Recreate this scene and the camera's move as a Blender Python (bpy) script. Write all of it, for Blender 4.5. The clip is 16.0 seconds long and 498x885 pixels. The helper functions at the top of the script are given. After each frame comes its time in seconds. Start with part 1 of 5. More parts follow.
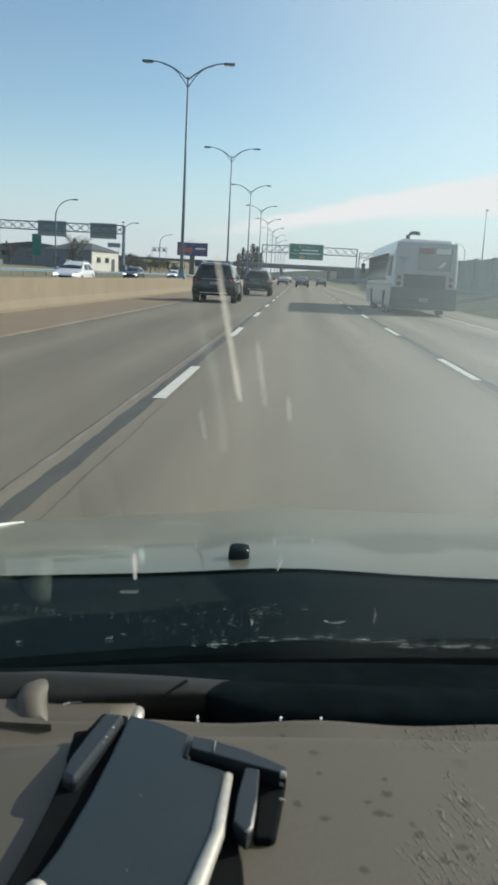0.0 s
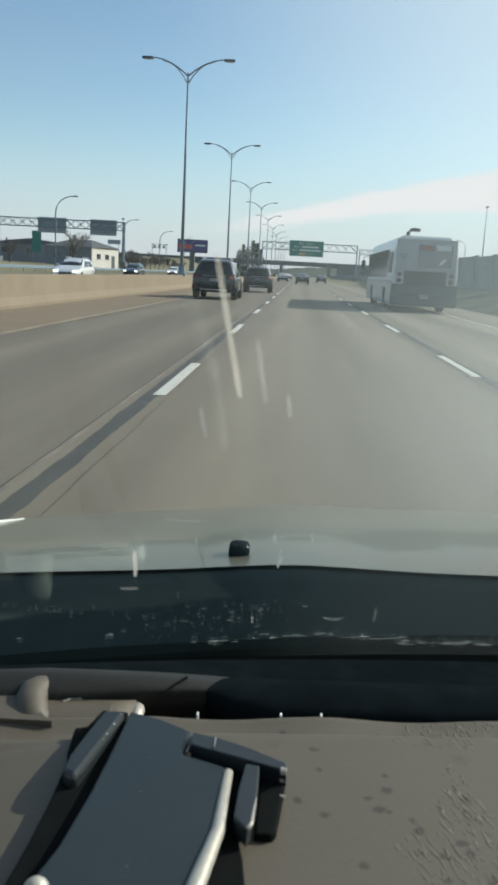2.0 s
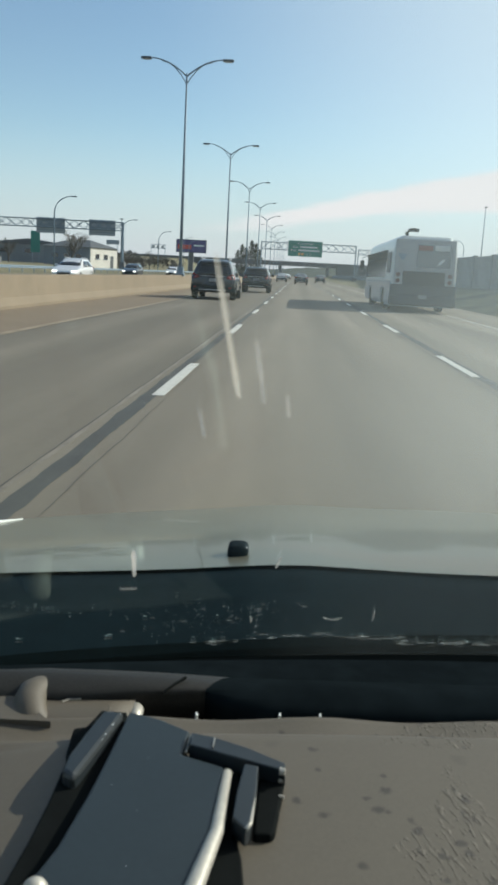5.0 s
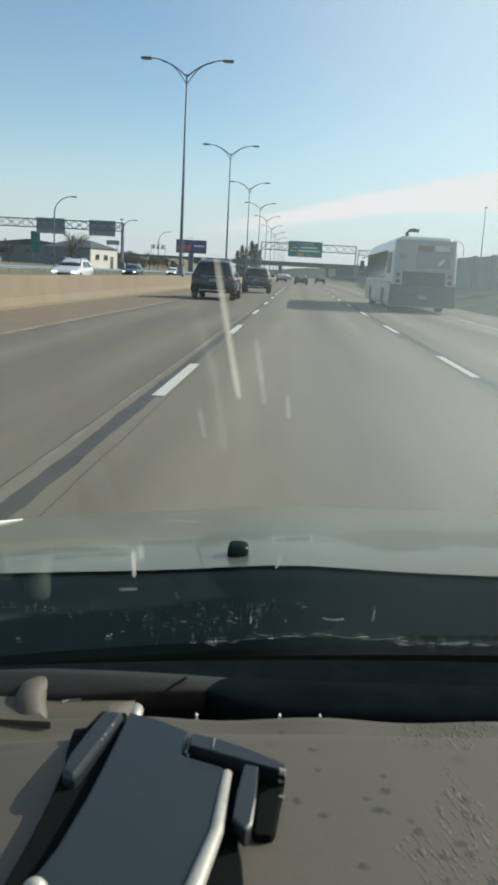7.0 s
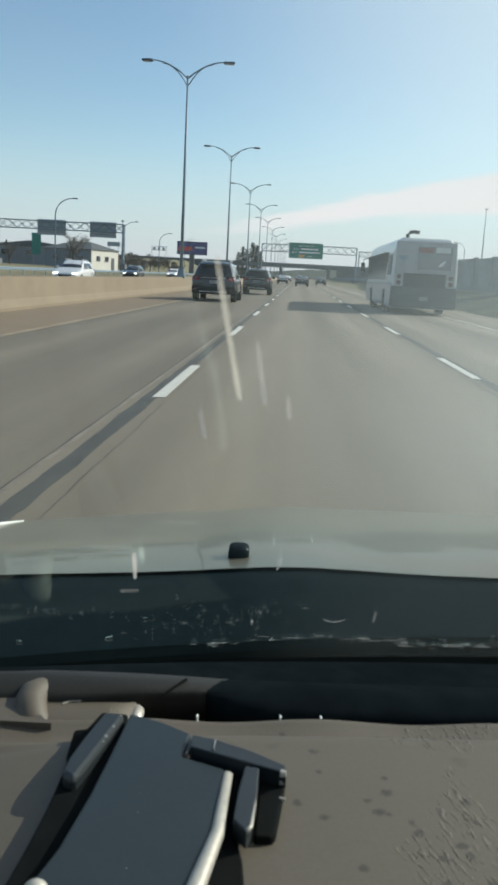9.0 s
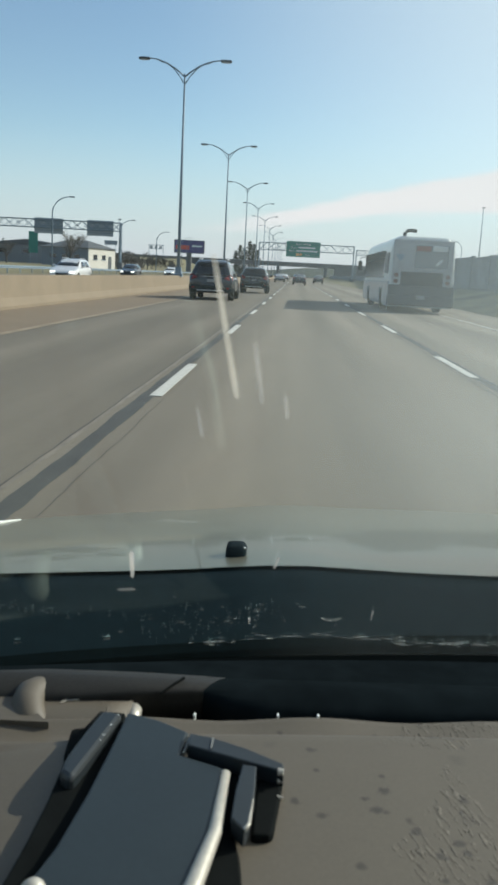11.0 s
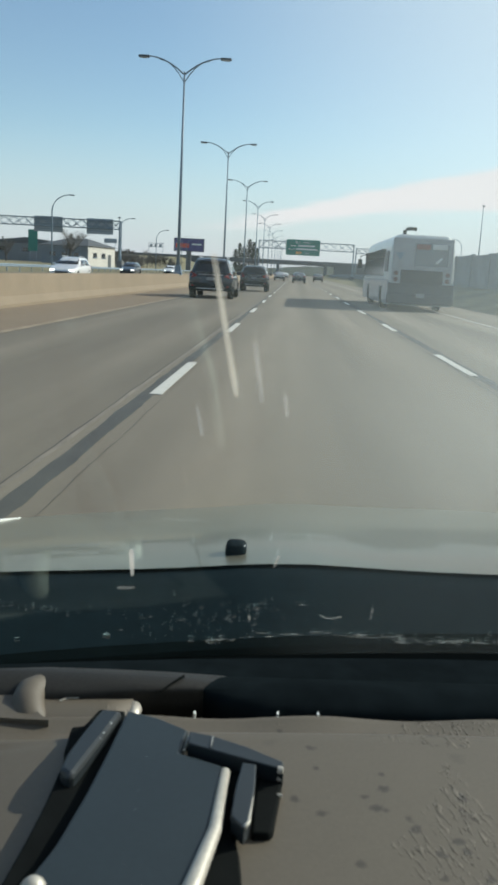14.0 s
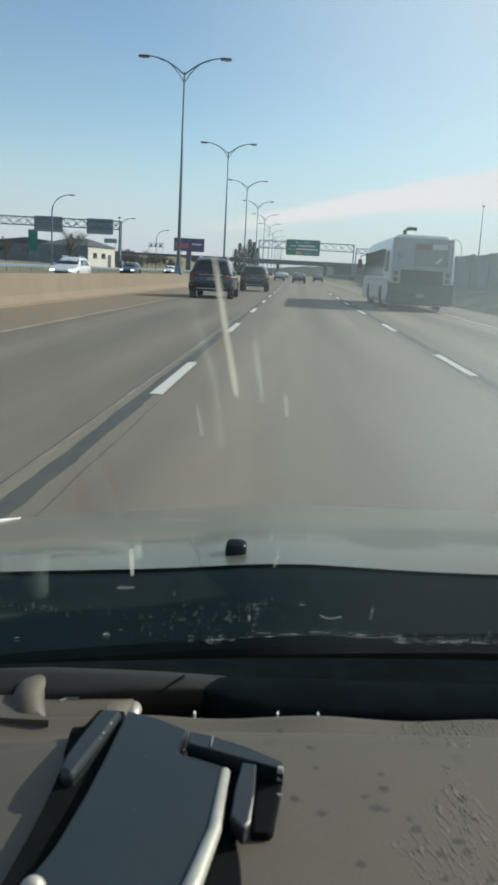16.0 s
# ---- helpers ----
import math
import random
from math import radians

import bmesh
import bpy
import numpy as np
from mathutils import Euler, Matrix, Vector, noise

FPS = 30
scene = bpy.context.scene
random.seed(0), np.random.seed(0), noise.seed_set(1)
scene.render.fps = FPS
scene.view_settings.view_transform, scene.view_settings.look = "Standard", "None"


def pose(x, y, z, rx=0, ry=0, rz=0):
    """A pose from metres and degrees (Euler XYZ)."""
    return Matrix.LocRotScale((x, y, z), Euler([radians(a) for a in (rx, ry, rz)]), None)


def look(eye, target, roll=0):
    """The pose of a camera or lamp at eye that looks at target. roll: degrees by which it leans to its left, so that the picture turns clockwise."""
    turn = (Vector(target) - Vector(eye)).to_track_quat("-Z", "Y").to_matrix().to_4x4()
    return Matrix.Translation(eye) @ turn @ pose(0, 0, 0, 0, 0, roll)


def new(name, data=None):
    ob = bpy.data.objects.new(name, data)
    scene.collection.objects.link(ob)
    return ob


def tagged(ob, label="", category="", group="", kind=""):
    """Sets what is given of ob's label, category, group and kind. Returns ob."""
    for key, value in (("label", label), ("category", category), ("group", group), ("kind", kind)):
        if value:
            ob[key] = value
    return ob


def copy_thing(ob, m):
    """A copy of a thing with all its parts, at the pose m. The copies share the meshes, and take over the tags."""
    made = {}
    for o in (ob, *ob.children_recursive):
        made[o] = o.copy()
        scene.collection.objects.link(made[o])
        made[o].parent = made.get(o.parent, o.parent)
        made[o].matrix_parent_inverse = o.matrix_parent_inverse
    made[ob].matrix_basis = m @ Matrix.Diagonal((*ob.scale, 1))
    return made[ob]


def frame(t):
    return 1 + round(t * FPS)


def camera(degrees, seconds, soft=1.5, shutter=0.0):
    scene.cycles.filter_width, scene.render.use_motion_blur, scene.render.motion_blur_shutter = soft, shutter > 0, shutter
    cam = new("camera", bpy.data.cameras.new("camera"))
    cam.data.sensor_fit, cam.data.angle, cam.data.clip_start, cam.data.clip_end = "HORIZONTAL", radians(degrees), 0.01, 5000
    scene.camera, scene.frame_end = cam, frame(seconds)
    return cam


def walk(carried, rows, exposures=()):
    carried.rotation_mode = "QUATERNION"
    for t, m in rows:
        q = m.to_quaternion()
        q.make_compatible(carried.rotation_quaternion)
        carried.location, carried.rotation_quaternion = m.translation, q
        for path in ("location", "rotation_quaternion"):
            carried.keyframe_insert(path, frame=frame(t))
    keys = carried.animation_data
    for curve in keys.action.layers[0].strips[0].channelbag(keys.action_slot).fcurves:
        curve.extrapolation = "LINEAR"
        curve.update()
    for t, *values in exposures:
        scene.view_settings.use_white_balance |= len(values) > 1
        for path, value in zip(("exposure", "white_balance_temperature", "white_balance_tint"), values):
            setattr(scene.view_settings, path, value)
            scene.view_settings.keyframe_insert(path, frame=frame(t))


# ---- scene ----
# The camera sits on a stand on the dashboard of a car; the road lies along y, its right side along x.
cam = camera(32.78, 16.0, soft=3.1)
# focused on the road: what lies on the dashboard is a little soft
cam.data.dof.use_dof, cam.data.dof.focus_distance, cam.data.dof.aperture_fstop = True, 4.0, 50.0
EYE = (0.0, 0.0, 1.2)
PITCH, YAW, ROLL = -11.3, 2.65, 3.0
# the car heads a little to the left of the road's line
MOUNT = Matrix.Translation(EYE) @ pose(0, 0, 0, 0, 0, 0.9) @ Matrix.Translation((-EYE[0], -EYE[1], -EYE[2]))
# seconds, turn to the left, turn upwards (degrees)
SHAKE = [
    (0.0, 0.08, 0.19), (0.5, 0.08, 0.08), (1.0, 0.11, -0.04), (1.5, 0.08, 0.08), (2.0, 0.08, -0.02), (2.5, 0.08, -0.08),
    (3.0, 0.08, -0.02), (3.5, 0.08, -0.08), (4.0, 0.0, -0.08), (5.2, 0.0, 0.02), (6.5, 0.0, 0.13), (7.0, 0.0, 0.02),
    (7.5, 0.0, -0.08), (8.0, 0.0, 0.1), (8.5, 0.0, 0.02), (9.0, 0.06, 0.12), (10.2, -0.04, 0.06), (11.5, -0.15, 0.02),
    (12.0, -0.12, -0.02), (12.5, -0.15, -0.08), (13.0, -0.15, 0.02), (13.5, -0.15, -0.08), (14.0, -0.15, -0.08),
    (14.5, -0.06, -0.08), (15.0, -0.15, -0.02), (15.5, -0.15, 0.02), (16.0, -0.15, -0.08),
]
walk(cam, [(t, pose(*EYE, 90 + PITCH + p, 0, YAW + y) @ pose(0, 0, 0, 0, 0, ROLL)) for t, y, p in SHAKE], [(0.0, 0.58, 6300, 2), (15.6, 0.58, 6300, 2), (16.0, 0.50, 6200, 2)])

# ---- world and sun ----
SUN_AZ, SUN_EL = radians(62), radians(31)
world = bpy.data.worlds.new("sky")
scene.world = world
world.use_nodes = True
wt = world.node_tree
wn, wl = wt.nodes, wt.links
bg = wn["Background"]
sky = wn.new("ShaderNodeTexSky")
sky.sky_type, sky.sun_disc = "NISHITA", False
sky.sun_elevation, sky.sun_rotation = SUN_EL, SUN_AZ
sky.air_density, sky.dust_density, sky.ozone_density = 1.0, 0.2, 1.2


def wmath(op, a, b=None):
    n = wn.new("ShaderNodeMath")
    n.operation = op
    for i, v in enumerate((a, b)):
        if v is None:
            continue
        if isinstance(v, (int, float)):
            n.inputs[i].default_value = v
        else:
            wl.new(v, n.inputs[i])
    return n.outputs[0]


def wramp(value, lo, hi):
    n = wn.new("ShaderNodeMapRange")
    n.interpolation_type = "SMOOTHSTEP"
    n.inputs[1].default_value, n.inputs[2].default_value = lo, hi
    wl.new(value, n.inputs[0])
    return n.outputs[0]


# a thin cloud sheet low in the sky, deeper towards the sun's side
coord = wn.new("ShaderNodeTexCoord")
sep = wn.new("ShaderNodeSeparateXYZ")
wl.new(coord.outputs["Generated"], sep.inputs[0])
cnoise = wn.new("ShaderNodeTexNoise")
cnoise.inputs["Scale"].default_value, cnoise.inputs["Detail"].default_value = 7.0, 5.0
stretch = wn.new("ShaderNodeMapping")
stretch.inputs["Scale"].default_value = (1, 1, 5)
wl.new(coord.outputs["Generated"], stretch.inputs[0])
wl.new(stretch.outputs[0], cnoise.inputs["Vector"])
wob = wmath("MULTIPLY", wmath("SUBTRACT", cnoise.outputs["Fac"], 0.5), 0.03)
elev = wmath("ADD", sep.outputs["Z"], wob)
top = wmath("ADD", wmath("MULTIPLY", sep.outputs["X"], 0.22), 0.079)
low = wmath("ADD", wmath("MULTIPLY", sep.outputs["X"], 0.112), 0.0575)
above = wramp(wmath("SUBTRACT", elev, low), -0.006, 0.008)
below = wramp(wmath("SUBTRACT", top, elev), -0.003, 0.006)
mask = wmath("MULTIPLY", above, below)
mask = wmath("MULTIPLY", mask, wmath("MULTIPLY", wramp(sep.outputs["X"], -0.16, 0.02), 0.95))
cloud = wn.new("ShaderNodeMix")
cloud.data_type = "RGBA"
cloud.inputs["B"].default_value = (7.0, 6.4, 6.55, 1)
wl.new(mask, cloud.inputs["Factor"])
# pale haze low down and a bright aureole round the sun
sunv = wn.new("ShaderNodeVectorMath")
sunv.operation = "DOT_PRODUCT"
sunv.inputs[1].default_value = (math.sin(SUN_AZ) * math.cos(SUN_EL), math.cos(SUN_AZ) * math.cos(SUN_EL), math.sin(SUN_EL))
wl.new(coord.outputs["Generated"], sunv.inputs[0])
glare = wmath("MULTIPLY", wramp(sunv.outputs["Value"], 0.35, 0.98), 0.75)
haze = wmath("MULTIPLY", wmath("SUBTRACT", 1.0, wramp(sep.outputs["Z"], -0.02, 0.165)), 0.82)
hazy = wn.new("ShaderNodeMix")
hazy.data_type = "RGBA"
hazy.inputs["B"].default_value = (4.25, 4.55, 5.75, 1)
wl.new(haze, hazy.inputs["Factor"])
bright = wn.new("ShaderNodeMix")
bright.data_type = "RGBA"
bright.inputs["B"].default_value = (7.6, 7.65, 7.5, 1)
wl.new(glare, bright.inputs["Factor"])
wl.new(sky.outputs[0], bright.inputs["A"])
wl.new(bright.outputs["Result"], hazy.inputs["A"])
wl.new(hazy.outputs["Result"], cloud.inputs["A"])
wl.new(cloud.outputs["Result"], bg.inputs[0])
bg.inputs[1].default_value = 0.093

sun_way = Vector((math.sin(SUN_AZ) * math.cos(SUN_EL), math.cos(SUN_AZ) * math.cos(SUN_EL), math.sin(SUN_EL)))
sun = new("sun", bpy.data.lights.new("sun", "SUN"))
sun.data.energy, sun.data.angle, sun.data.color = 3.2, radians(0.6), (1.0, 0.93, 0.83)
sun.matrix_world = look((60, 40, 60), Vector((60, 40, 60)) - sun_way)

# ---- materials ----


def mat(name, base, rough=0.7, metal=0.0, vary=0.15, scale=6.0, fine=60.0, bump=0.0, bump_scale=80.0, tint=None, coat=0.0, spec=0.5, stretch=(1, 1, 1)):
    """A surface with broad and fine variation of its colour and a fine relief."""
    m = bpy.data.materials.new(name)
    m.use_nodes = True
    nt = m.node_tree
    n, l = nt.nodes, nt.links
    p = n["Principled BSDF"]
    p.inputs["Roughness"].default_value = rough
    p.inputs["Metallic"].default_value = metal
    p.inputs["Coat Weight"].default_value = coat
    p.inputs["Specular IOR Level"].default_value = spec
    tc = n.new("ShaderNodeTexCoord")
    mp = n.new("ShaderNodeMapping")
    mp.inputs["Scale"].default_value = stretch
    l.new(tc.outputs["Object"], mp.inputs[0])
    a = n.new("ShaderNodeTexNoise")
    a.inputs["Scale"].default_value, a.inputs["Detail"].default_value = scale, 4
    b = n.new("ShaderNodeTexNoise")
    b.inputs["Scale"].default_value, b.inputs["Detail"].default_value = fine, 3
    l.new(mp.outputs[0], a.inputs["Vector"])
    l.new(mp.outputs[0], b.inputs["Vector"])
    ad = n.new("ShaderNodeMath")
    ad.operation = "ADD"
    l.new(a.outputs["Fac"], ad.inputs[0])
    l.new(b.outputs["Fac"], ad.inputs[1])
    mr = n.new("ShaderNodeMapRange")
    mr.inputs[1].default_value, mr.inputs[2].default_value = 0.65, 1.35
    l.new(ad.outputs[0], mr.inputs[0])
    mx = n.new("ShaderNodeMix")
    mx.data_type = "RGBA"
    t = tint or base
    mx.inputs["A"].default_value = (*[min(1, c * (1 - vary)) for c in base], 1)
    mx.inputs["B"].default_value = (*[min(1, c * (1 + vary)) for c in t], 1)
    l.new(mr.outputs[0], mx.inputs["Factor"])
    l.new(mx.outputs["Result"], p.inputs["Base Color"])
    if bump:
        c = n.new("ShaderNodeTexNoise")
        c.inputs["Scale"].default_value, c.inputs["Detail"].default_value = bump_scale, 4
        l.new(mp.outputs[0], c.inputs["Vector"])
        bu = n.new("ShaderNodeBump")
        bu.inputs["Strength"].default_value = bump
        bu.inputs["Distance"].default_value = 0.4 / bump_scale
        l.new(c.outputs["Fac"], bu.inputs["Height"])
        l.new(bu.outputs[0], p.inputs["Normal"])
    return m


def pane_mat(name, tint, haze=0.0, tone=(0.77, 0.80, 0.78), thinning=False, gloss=0.02, sheen=(1, 1, 1)):
    """Clear thin glass: light passes straight, with a mirror gloss by Fresnel and a film of dust that also carries
    veiling glare.
    """
    m = bpy.data.materials.new(name)
    m.use_nodes = True
    nt = m.node_tree
    n, l = nt.nodes, nt.links
    n.remove(n["Principled BSDF"])
    out = n["Material Output"]
    tr = n.new("ShaderNodeBsdfTransparent")
    tr.inputs[0].default_value = (*tint, 1)
    gl = n.new("ShaderNodeBsdfGlossy")
    gl.inputs["Roughness"].default_value = gloss
    gl.inputs["Color"].default_value = (*sheen, 1)
    fr = n.new("ShaderNodeFresnel")
    fr.inputs[0].default_value = 1.3
    mx = n.new("ShaderNodeMixShader")
    l.new(fr.outputs[0], mx.inputs[0])
    l.new(tr.outputs[0], mx.inputs[1])
    l.new(gl.outputs[0], mx.inputs[2])
    last = mx
    if haze:
        df = n.new("ShaderNodeBsdfDiffuse")
        df.inputs[0].default_value = (*tone, 1)
        tl = n.new("ShaderNodeBsdfTranslucent")
        tl.inputs[0].default_value = (*tone, 1)
        both = n.new("ShaderNodeMixShader")
        both.inputs[0].default_value = 0.8
        l.new(df.outputs[0], both.inputs[1])
        l.new(tl.outputs[0], both.inputs[2])
        no = n.new("ShaderNodeTexNoise")
        no.inputs["Scale"].default_value, no.inputs["Detail"].default_value = 9, 4
        tc = n.new("ShaderNodeTexCoord")
        l.new(tc.outputs["Object"], no.inputs["Vector"])
        mr = n.new("ShaderNodeMapRange")
        mr.inputs[3].default_value, mr.inputs[4].default_value = haze * 0.8, haze * 1.2
        l.new(no.outputs["Fac"], mr.inputs[0])
        weight = mr.outputs[0]
        if thinning:
            # the film thins at the foot of the glass, keeping the glare off it
            sp = n.new("ShaderNodeSeparateXYZ")
            l.new(tc.outputs["Object"], sp.inputs[0])
            up = n.new("ShaderNodeMapRange")
            up.interpolation_type = "SMOOTHSTEP"
            up.inputs[1].default_value, up.inputs[2].default_value = 1.06, 1.20
            up.inputs[3].default_value, up.inputs[4].default_value = 0.06, 1.0
            l.new(sp.outputs["Z"], up.inputs[0])
            mu = n.new("ShaderNodeMath")
            mu.operation = "MULTIPLY"
            l.new(mr.outputs[0], mu.inputs[0])
            l.new(up.outputs[0], mu.inputs[1])
            # and it is denser towards the middle: the sun's veiling glare put into it
            sd = n.new("ShaderNodeMapRange")
            sd.inputs[1].default_value, sd.inputs[2].default_value = -0.415, -0.335
            sd.inputs[3].default_value, sd.inputs[4].default_value = 0.35, 5.0
            l.new(sp.outputs["X"], sd.inputs[0])
            mv = n.new("ShaderNodeMath")
            mv.operation = "MULTIPLY"
            l.new(mu.outputs[0], mv.inputs[0])
            l.new(sd.outputs[0], mv.inputs[1])
            weight = mv.outputs[0]
        film = n.new("ShaderNodeMixShader")
        l.new(weight, film.inputs[0])
        l.new(mx.outputs[0], film.inputs[1])
        l.new(both.outputs[0], film.inputs[2])
        last = film
    l.new(last.outputs[0], out.inputs[0])
    return m


M = {
    "concrete": mat("concrete", (0.225, 0.178, 0.123), 0.9, vary=0.14, scale=0.8, fine=9, bump=0.3, bump_scale=25),
    "mark": mat("marking_paint", (0.60, 0.58, 0.52), 0.6, vary=0.15, scale=5, fine=40, bump=0.2, bump_scale=60),
    "yellow": mat("yellow_marking_paint", (0.26, 0.205, 0.14), 0.75, vary=0.4, scale=3, fine=14),
    "faded": mat("faded_marking_paint", (0.40, 0.38, 0.33), 0.7, vary=0.25, scale=2, fine=18),
    "shoulder": mat("tan_shoulder", (0.20, 0.150, 0.099), 0.9, vary=0.14, scale=0.5, fine=9, bump=0.3, bump_scale=40),
    "smear": pane_mat("pale_glass_streak", (1, 1, 1), 0.55, (0.97, 0.90, 0.77)),
    "faint_streak": pane_mat("faint_glass_streak", (1, 1, 1), 0.36, (0.95, 0.93, 0.88)),
    "grime": pane_mat("wiper_grime_and_reflection", (1, 1, 1), 0.15, (0.62, 0.66, 0.64)),
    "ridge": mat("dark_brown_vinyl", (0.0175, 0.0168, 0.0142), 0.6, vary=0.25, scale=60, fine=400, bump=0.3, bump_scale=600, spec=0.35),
    "seal": mat("joint_sealant", (0.066, 0.064, 0.057), 0.75, vary=0.3, scale=0.7, fine=3, bump=0.12, bump_scale=20, stretch=(2.5, 0.7, 1)),
    "crack": mat("joint_crack", (0.07, 0.065, 0.06), 0.9, vary=0.4, scale=3),
    "crumb": mat("crumbled_joint_edge", (0.215, 0.19, 0.155), 0.9, vary=0.4, scale=3, fine=20),
    "grass": mat("dry_grass", (0.15, 0.15, 0.075), 0.95, vary=0.5, scale=0.25, fine=3.5, bump=0.8, bump_scale=6, tint=(0.20, 0.172, 0.095)),
    "soil": mat("field", (0.13, 0.12, 0.075), 0.95, vary=0.4, scale=0.03, fine=0.6, bump=0.5, bump_scale=2),
    "steel": mat("galvanised_steel", (0.175, 0.235, 0.29), 0.55, 0.2, vary=0.15, scale=2, fine=20),
    "lamp_head": mat("lamp_head", (0.052, 0.076, 0.10), 0.55, vary=0.2),
    "lens": mat("lamp_lens", (0.4, 0.4, 0.38), 0.3, vary=0.1),
    "sign_green": mat("green_sign_sheeting", (0.02, 0.20, 0.15), 0.5, vary=0.06, scale=1.5, fine=12),
    "sign_back": mat("sign_back_aluminium", (0.30, 0.34, 0.37), 0.5, 0.3, vary=0.1),
    "white": mat("white_sheeting", (0.75, 0.78, 0.76), 0.5, vary=0.04),
    "orange": mat("exit_plate_sheeting", (0.75, 0.40, 0.12), 0.5, vary=0.05),
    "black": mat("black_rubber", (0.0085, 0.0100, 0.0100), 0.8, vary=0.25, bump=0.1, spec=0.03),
    "rubber_seal": mat("rubber_seal", (0.0032, 0.0044, 0.0046), 0.9, vary=0.2, scale=9, spec=0.0),
    "trim": mat("black_plastic", (0.0080, 0.0160, 0.0200), 0.7, vary=0.2, scale=8, bump=0.1, bump_scale=300, spec=0.04),
    "bus_white": mat("bus_white_paint", (0.60, 0.62, 0.60), 0.35, vary=0.08, scale=1.2, fine=8, coat=0.3),
    "bus_blue": mat("bus_grey_blue_skirt", (0.25, 0.31, 0.37), 0.4, vary=0.1, scale=1.2, fine=8, coat=0.3),
    "bus_grey": mat("bus_grey_rear", (0.36, 0.37, 0.38), 0.6, vary=0.15, scale=1.0, fine=7),
    "bus_dark": mat("dark_grey_bus_tail", (0.055, 0.065, 0.075), 0.6, vary=0.25, scale=1.4, fine=9),
    "grille": mat("engine_grille", (0.10, 0.10, 0.11), 0.6, vary=0.2, scale=3, fine=30),
    "dark_glass": mat("dark_car_glass", (0.015, 0.018, 0.022), 0.06, vary=0.1, spec=0.7),
    "bus_glass": mat("grey_bus_glass", (0.17, 0.19, 0.21), 0.12, vary=0.1, spec=0.8),
    "car_dark": mat("dark_blue_grey_paint", (0.028, 0.034, 0.042), 0.25, vary=0.1, scale=2, fine=20, coat=0.8),
    "car_black": mat("black_paint", (0.02, 0.02, 0.022), 0.25, vary=0.1, coat=0.8),
    "car_white": mat("white_paint", (0.7, 0.7, 0.7), 0.3, vary=0.05, coat=0.7),
    "car_silver": mat("silver_paint", (0.35, 0.36, 0.37), 0.3, 0.5, vary=0.05, coat=0.7),
    "bus_lamp": mat("dusty_red_lamp", (0.13, 0.05, 0.04), 0.45, vary=0.2),
    "route_red": mat("unlit_red_display", (0.20, 0.07, 0.06), 0.5, vary=0.3, scale=8),
    "lit_lamp": mat("lit_headlamp", (0.9, 0.9, 0.88), 0.2, vary=0.02),
    "red_lamp": mat("red_lamp", (0.22, 0.014, 0.014), 0.25, vary=0.15, coat=0.6),
    "clear_lamp": mat("clear_lamp", (0.7, 0.7, 0.7), 0.15, vary=0.1, coat=0.6),
    "alloy": mat("alloy_rim", (0.45, 0.45, 0.46), 0.35, 0.8, vary=0.1),
    "chrome": mat("bright_metal", (0.75, 0.75, 0.74), 0.14, 1.0, vary=0.05),
    "plate": mat("number_plate", (0.24, 0.25, 0.26), 0.5, vary=0.05),
    "bark": mat("bare_bark", (0.085, 0.08, 0.075), 0.9, vary=0.25, scale=3),
    "twig": mat("bare_twigs", (0.15, 0.14, 0.13), 0.9, vary=0.3, scale=0.6, fine=3),
    "needle": mat("conifer_needles", (0.030, 0.042, 0.028), 0.9, vary=0.35, scale=0.8, fine=5),
    "wall_white": mat("pale_render_wall", (0.62, 0.60, 0.55), 0.85, vary=0.08, scale=0.4, fine=3),
    "wall_grey": mat("grey_metal_cladding", (0.19, 0.21, 0.23), 0.7, vary=0.12, scale=0.3, fine=3),
    "roof_dark": mat("dark_roof", (0.09, 0.10, 0.11), 0.8, vary=0.15, scale=0.4, fine=3),
    "bridge": mat("weathered_bridge_concrete", (0.15, 0.155, 0.16), 0.9, vary=0.2, scale=0.25, fine=2.5),
    "noise_wall": mat("retaining_wall", (0.20, 0.215, 0.225), 0.9, vary=0.2, scale=0.5, fine=4.0, bump=0.2, bump_scale=12),
    "board_red": mat("billboard_red", (0.55, 0.09, 0.06), 0.5, vary=0.15, scale=0.5),
    "board_blue": mat("billboard_violet", (0.10, 0.09, 0.22), 0.5, vary=0.3, scale=0.4, fine=1.5),
    "screen_glass": pane_mat("windscreen_glass", (0.948, 0.96, 0.955), 0.065, (0.72, 0.80, 0.78), thinning=True, gloss=0.07, sheen=(0.72, 0.95, 0.93)),
    "car_glass": pane_mat("side_glass", (0.85, 0.88, 0.88)),
    "hood_paint": mat("grey_beige_metallic_paint", (0.195, 0.190, 0.145), 0.3, 0.15, vary=0.05, scale=5, fine=400, coat=0.31, spec=0.35),
    "slab": mat("dark_grey_satin_plastic", (0.0235, 0.0325, 0.038), 0.42, vary=0.1, scale=30, fine=300, bump=0.05, bump_scale=900, spec=0.3),
    "clamp": mat("grey_clamp_plastic", (0.018, 0.024, 0.028), 0.45, vary=0.12, scale=40, fine=300),
    "defrost_and_shade": mat("black_defroster_and_ridge_shade", (0.0084, 0.0120, 0.0138), 0.8, vary=0.25, scale=9, fine=60, bump=0.1, spec=0.0),
    "worn_lip": mat("grey_worn_edge", (0.16, 0.17, 0.17), 0.5, vary=0.15, scale=60, fine=400),
    "pale": mat("pale_worn_edge", (0.44, 0.42, 0.37), 0.45, 0.3, vary=0.15, scale=60, fine=400),
    "speck": mat("water_specks_and_vent_glints", (0.74, 0.77, 0.75), 0.5, vary=0.3),
}

